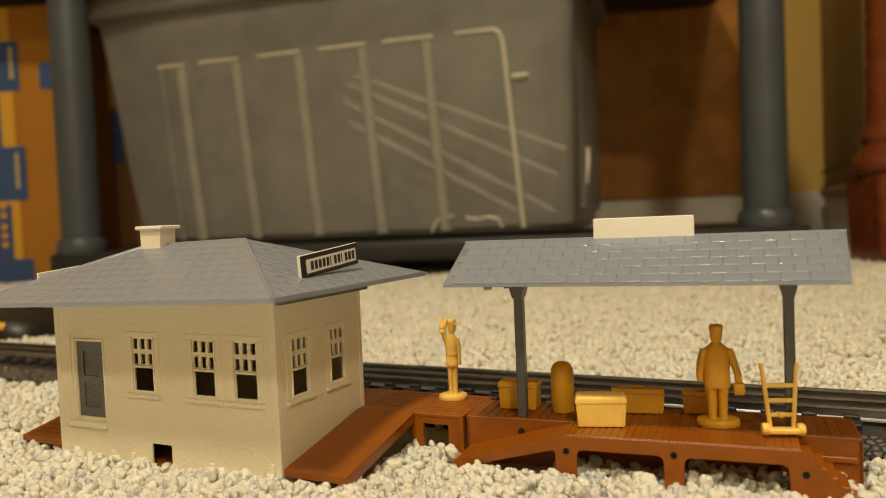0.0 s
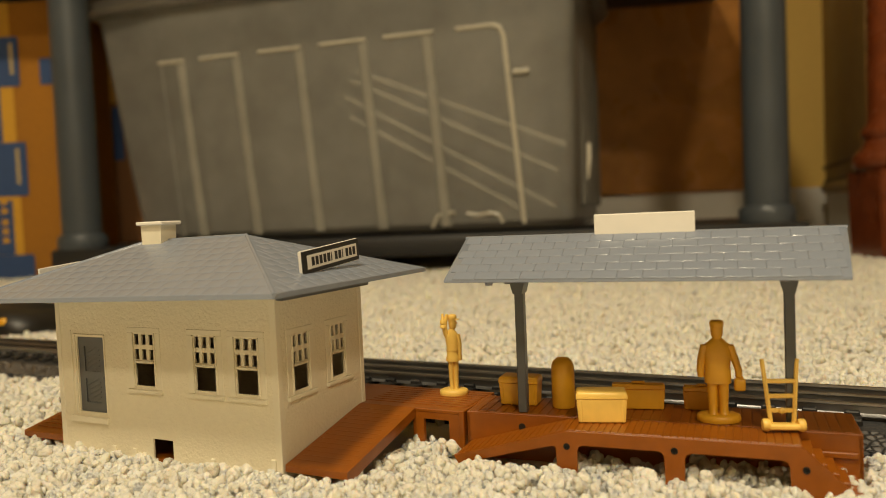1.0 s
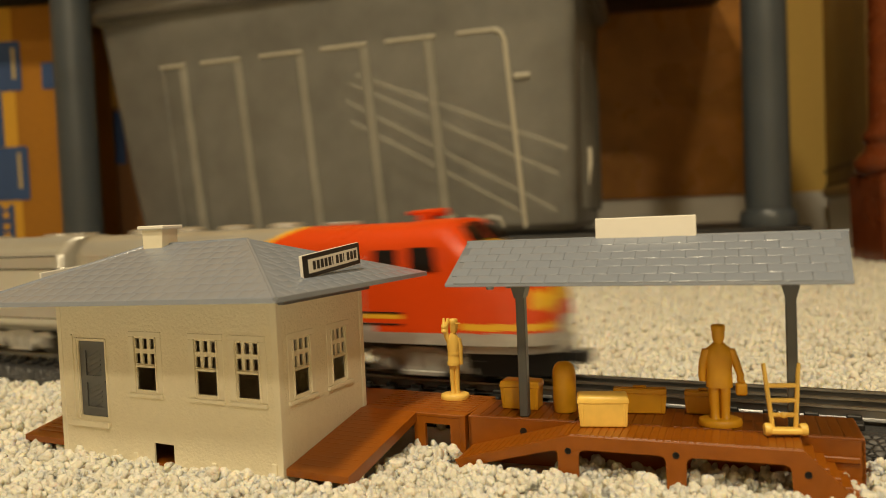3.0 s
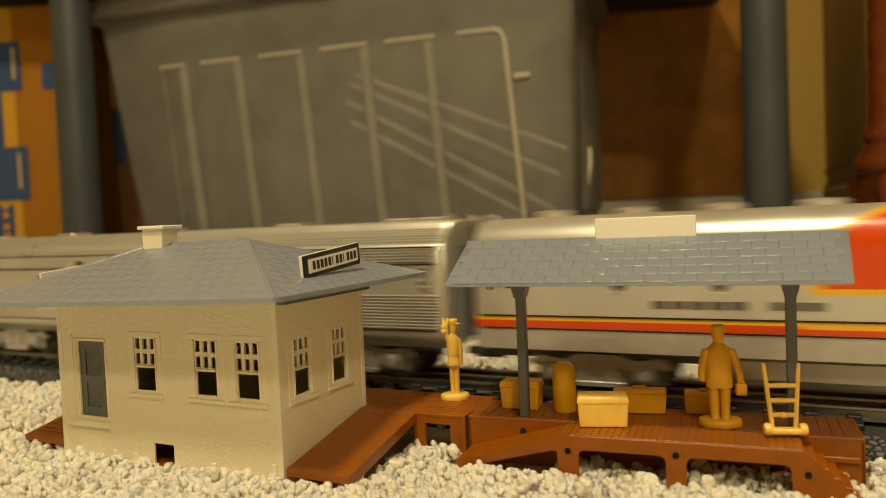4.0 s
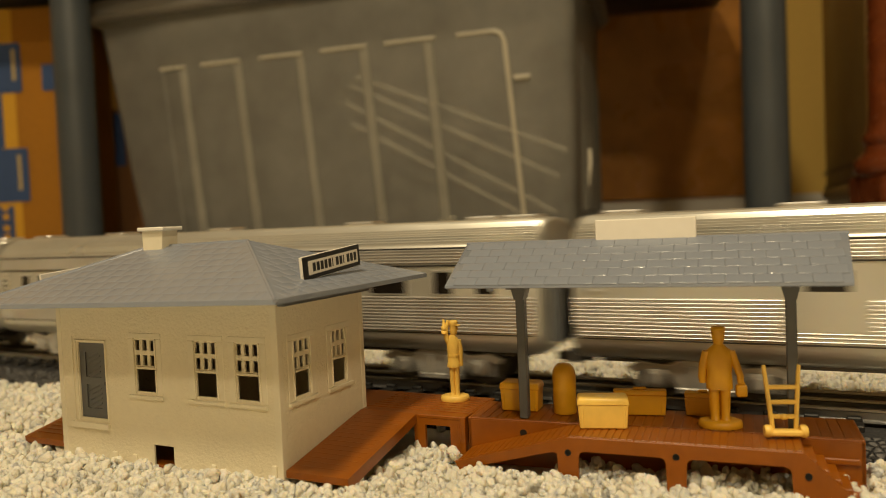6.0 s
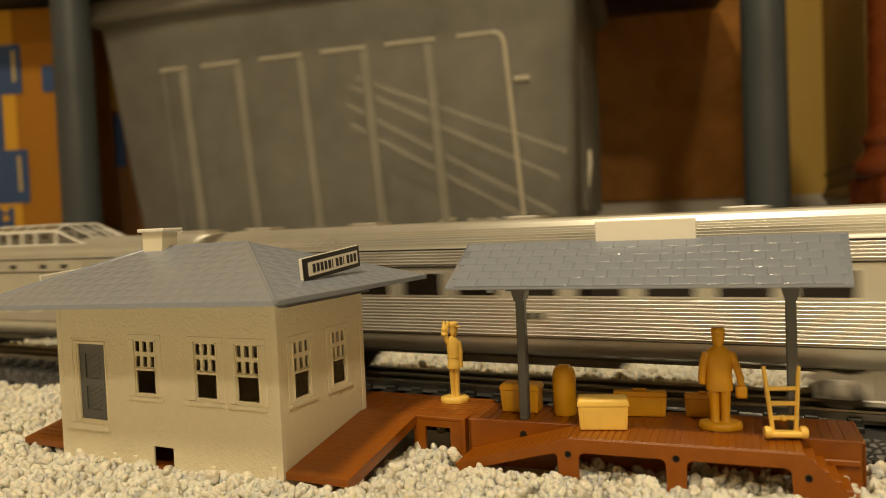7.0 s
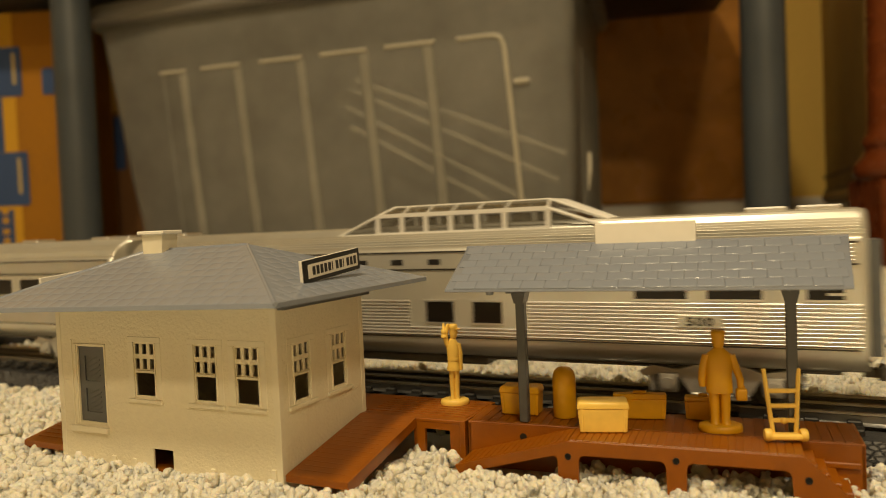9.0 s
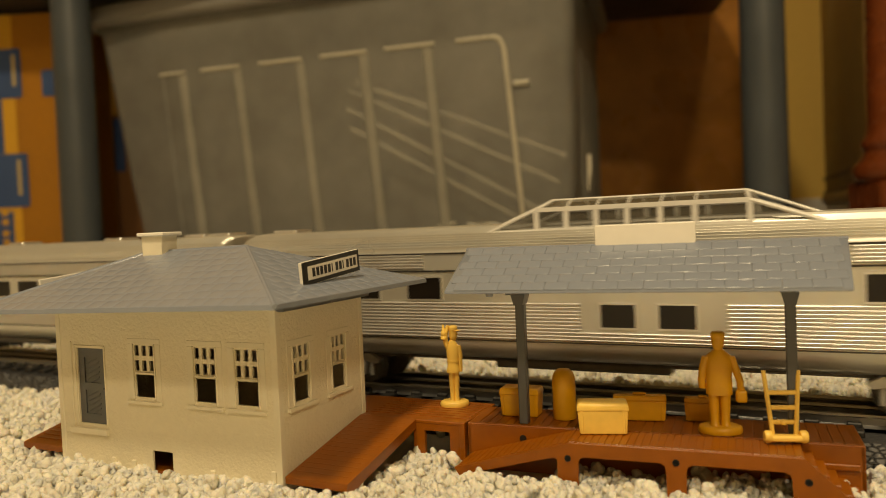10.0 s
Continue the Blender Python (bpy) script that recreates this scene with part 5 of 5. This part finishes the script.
coach_windows = [(-0.4015, -0.3925), (-0.3825, -0.3710), (-0.3570, -0.3465)] + [(-0.3215 + i * 0.0319, -0.2990 + i * 0.0319) for i in range(8)] + [(-0.058, -0.048), (-0.034, -0.024)]
baggage = passenger_car("silver fluted toy baggage car with sliding doors, on the track", [(-0.4305, -0.4300), (-0.337, -0.304), (-0.129, -0.085)], [], [], (-0.234, -0.2145, ""), (-0.285, -0.115), None, [(-0.337, -0.304), (-0.129, -0.085)])
coach = passenger_car("silver fluted toy coach with a row of windows, on the track", [(-0.4305, -0.4125)], coach_windows, [], (-0.2260, -0.2070, ""), None, None, [(-0.4285, -0.4135)])
dome_car = passenger_car("silver fluted toy dome car numbered 500, on the track", [(-0.2155, -0.1483)], [(-0.0953, -0.0719), (-0.0633, -0.0406), (-0.0232, -0.0093), (-0.392, -0.368), (-0.352, -0.328), (-0.310, -0.290)], [(-0.2053, -0.1892), (-0.1782, -0.1620)], (-0.0765, -0.0568, "500"), (-0.268, -0.120), (-0.266, -0.109))
rear_coach = copy_thing(coach, Matrix())
tagged(rear_coach, "silver fluted toy coach at the end of the train")


def locomotive():
    """A streamlined diesel: x from its rear at 0 to its nose at 0.343."""
    loco = thing("toy_locomotive", Matrix(), "silver and red streamlined toy diesel locomotive with yellow band", "toy locomotive")
    # x, half width, roof height
    keys = [(0.0, 0.0300, 0.0855), (0.002, 0.0318, 0.0872), (0.05, 0.0318, 0.0876), (0.262, 0.0318, 0.0878), (0.272, 0.0317, 0.0888), (0.284, 0.0314, 0.0891), (0.290, 0.0312, 0.0883), (0.294, 0.0310, 0.0850), (0.299, 0.0308, 0.0797), (0.304, 0.0305, 0.0752), (0.309, 0.0302, 0.0738), (0.318, 0.0292, 0.0727), (0.326, 0.0275, 0.0706), (0.333, 0.0248, 0.0668), (0.338, 0.0215, 0.0612), (0.341, 0.0185, 0.0540), (0.343, 0.0150, 0.0440), (0.344, 0.0110, 0.0360)]
    xs = sorted(set([k[0] for k in keys] + [0.004 + 0.0125 * i for i in range(12)] + [0.150 + 0.0009 * i for i in range(80)] + [0.224 + 0.003 * i for i in range(40)]))
    zb = 0.022
    rings = []
    for x in xs:
        w, top = np.interp(x, [k[0] for k in keys], [k[1] for k in keys]), np.interp(x, [k[0] for k in keys], [k[2] for k in keys])
        r = min(0.017, (top - zb) * 0.45)
        half = [(max(w - r, 0) + r * math.sin(math.pi / 36 * i), top - r + r * math.cos(math.pi / 36 * i)) for i in range(19)]
        half[0] = (0.0, top)
        low = half[-1][1]
        half += [(w, low + (zb - low) * (j + 1) / 40) for j in range(40)]
        rings.append([(x, -y, z) for y, z in half] + [(x, y, z) for y, z in half[:0:-1]])
    bm = bmnew()
    loft(bm, rings)

    def livery(x, y, z):
        """0 silver, 1 red, 2 yellow, 3 silver paint, by the shape of the paint scheme."""
        if x > 0.303 and z > 0.0645 or x > 0.333 and 0.0405 < z < 0.0500 or x > 0.296 and 0.0300 < z < 0.0335:
            return 2
        if z < 0.0285:
            return 3
        if 0.0330 < z < 0.0388 and x < 0.262:
            return 2 if z > 0.0360 else 1
        if z < 0.0330:
            return 3 if x < 0.245 else 1
        if z < 0.0505:
            end = 0.206 + 0.0055 * (1 - ((z - 0.0447) / 0.0059) ** 2)
            return 0 if x < end else 2 if x < end + 0.0022 else 1
        edge = 0.155 + (0.034 * ((z - 0.070) / 0.018) ** 1.5 if z > 0.070 else 0)
        if x > 0.206 or x > edge + 0.006:
            return 2 if z < 0.0520 and x < 0.209 else 1
        return 2 if x > edge else 0
    for f in bm.faces:
        c = f.calc_center_median()
        f.material_index = livery(c.x, c.y, c.z)
    body = part("body", bm, [SILVER_DULL, RED, YELLOW, TRUCK_SILVER], loco, sharp=40)
    for s in (-1, 1):
        y0, y1 = sorted((s * (HALF - 0.0002), s * (HALF + 0.0004)))
        for z in (0.0325, 0.0388):
            bm = bmnew()
            box(bm, 0.004, 0.262, y0, y1, z - 0.0004, z + 0.0004)
            part("pinstripe", bm, BLACK, loco)
        bm = bmnew()
        for i in range(7):
            z = 0.0625 + i * 0.0018
            box(bm, 0.004, 0.150, y0, y1, z, z + 0.0009)
        part("grille", bm, SILVER, loco, "bright horizontal side grille")
        for i, (a, b) in enumerate(((0.091, 0.133), (0.141, 0.163))):
            n = 5 if i == 0 else 3
            for j in range(n):
                bm = bmnew()
                xa = a + (b - a) * j / n
                box(bm, xa, xa + (b - a) / n * 0.7, y0, y1, 0.0432, 0.0468)
                part("name_bar", bm, BLACK, loco)
        for x in (0.075, 0.120):
            bm = bmnew()
            lathe(bm, [(0.0045, 0), (0.0045, 0.0006), (0.0034, 0.0006), (0.0034, 0)], segs=20)
            bmesh.ops.transform(bm, matrix=pose(x, s * (HALF - 0.0001), 0.0545, s * -90, 0, 0), verts=bm.verts)
            p = part("porthole", bm, SILVER, loco)
            bm = bmnew()
            lathe(bm, [(0.0001, 0), (0.0034, 0), (0.0034, 0.0003), (0.0001, 0.0003)], segs=20)
            bmesh.ops.transform(bm, matrix=pose(x, s * (HALF - 0.0001), 0.0545, s * -90, 0, 0), verts=bm.verts)
            part("pane", bm, GLASS_DARK, p)
        for a, b, z0, z1 in ((0.246, 0.260, 0.061, 0.073), (0.268, 0.284, 0.061, 0.074)):
            bm = bmnew()
            extrude(bm, [(a, z0), (b, z0), (b - 0.002 if a > 0.26 else b, z1), (a, z1)], "y", *sorted((s * (HALF - 0.0030), s * (HALF + 0.0003))))
            part("cab_window", bm, GLASS_DARK, loco)
        bm = bmnew()
        rod(bm, (0.2375, s * (HALF + 0.0010), 0.036), (0.2375, s * (HALF + 0.0010), 0.070), 0.0004)
        part("grab_rail", bm, SILVER, loco)
        # windscreen
        bm = bmnew()
        n = Vector((0.71, 0, 0.70)).normalized()
        q = [Vector((0.2925, s * 0.0020, 0.0864)), Vector((0.2925, s * 0.0185, 0.0846)), Vector((0.3030, s * 0.0225, 0.0762)), Vector((0.3030, s * 0.0030, 0.0765))]
        loft(bm, [[p - n * 0.004 for p in q], [p + n * 0.0008 for p in q]])
        part("windscreen", bm, GLASS_DARK, loco, "dark windscreen pane")
        bm = bmnew()
        rod(bm, (0.335, s * 0.0080, 0.0300), (0.3445, s * 0.0080, 0.0300), 0.0008)
        part("nose_step", bm, SILVER, loco)
    bm = bmnew()
    lathe(bm, [(0.0060, 0), (0.0060, 0.0060), (0.0048, 0.0075), (0.0046, 0.0060), (0.001, 0.0050)], segs=20)
    bmesh.ops.transform(bm, matrix=pose(0.3290, 0, 0.0655, 0, 70, 0), verts=bm.verts)
    part("headlight", bm, SILVER, loco, "round nose headlight")
    # roof fittings
    for i in range(4):
        bm = bmnew()
        x = 0.035 + i * 0.042
        lathe(bm, [(0.0105, 0.0865), (0.0105, 0.0895), (0.0090, 0.0906), (0.001, 0.0910)], x, 0, 24)
        part("roof_fan", bm, SILVER, loco, "round silver roof fan")
    for x, y in ((0.205, -0.008), (0.205, 0.008)):
        bm = bmnew()
        box(bm, x - 0.006, x + 0.006, y - 0.003, y + 0.003, 0.0865, 0.0898, 0.0008)
        part("exhaust", bm, SILVER, loco)
    bm = bmnew()
    for y in (-0.004, 0.004):
        rod(bm, (0.254, y, 0.0928), (0.274, y, 0.0928), 0.0012, 0.0024)
    box(bm, 0.260, 0.268, -0.006, 0.006, 0.0870, 0.0922, 0.0006)
    part("horn", bm, RED, loco, "red air horns on the cab roof")
    # pilot, couplers and trucks
    bm = bmnew()
    def bow(w, z):
        return [(0.296, -w, z), (0.330, -w * 0.86, z), (0.346, -w * 0.4, z), (0.346, w * 0.4, z), (0.330, w * 0.86, z), (0.296, w, z)]
    loft(bm, [bow(0.0285, 0.0175), bow(0.029, 0.0235)])
    part("pilot", bm, TRUCK_SILVER, loco, "silver front pilot")
    bm = bmnew()
    loft(bm, [bow(0.024, 0.0050), bow(0.0270, 0.0176)])
    part("pilot_skirt", bm, TIE, loco, "black lower pilot")
    bm = bmnew()
    box(bm, 0.340, 0.354, -0.0024, 0.0024, 0.0110, 0.0160, 0.0006)
    box(bm, 0.351, 0.357, -0.0050, 0.0050, 0.0100, 0.0175, 0.001)
    part("coupler", bm, TIE, loco)
    bm = bmnew()
    box(bm, -0.014, 0.004, -0.0024, 0.0024, 0.0110, 0.0160, 0.0006)
    part("coupler", bm, TIE, loco)
    bm = bmnew()
    box(bm, 0.002, 0.335, -0.019, 0.019, 0.0160, 0.0235)
    part("underframe", bm, TRUCK, loco)
    bm = bmnew()
    box(bm, 0.118, 0.214, -0.025, 0.025, 0.0085, 0.0225, 0.003)
    part("fuel_tank", bm, TRUCK_SILVER, loco, "silver fuel tank")
    truck(loco, 0.062, TRUCK_SILVER)
    truck(loco, 0.270, TRUCK_SILVER)
    return loco


engine = locomotive()


def motions():
    """The dome car's leading end along the track at each time; the other cars follow it at fixed gaps."""
    way = [(0.0, -2.130), (0.5, -1.990), (1.0, -1.853), (1.5, -1.715), (1.8, -1.640), (2.3, -1.503), (2.5, -1.444), (2.7, -1.385), (3.2, -1.222), (3.8, -1.040), (4.2, -0.929), (4.5, -0.857), (4.8, -0.790), (5.5, -0.6085), (6.2, -0.440), (6.8, -0.320), (7.0, -0.270), (7.5, -0.1640), (8.0, -0.057), (8.3, 0.004), (8.6, 0.057), (9.0, 0.106), (9.5, 0.156), (10.0, 0.200)]
    for ob, lead in ((dome_car, 0.0), (coach, 0.447), (baggage, 0.894), (engine, 0.911), (rear_coach, -0.447)):
        walk(ob, [(t, TRACK @ pose(s + lead, 0, 0)) for t, s in way])


motions()
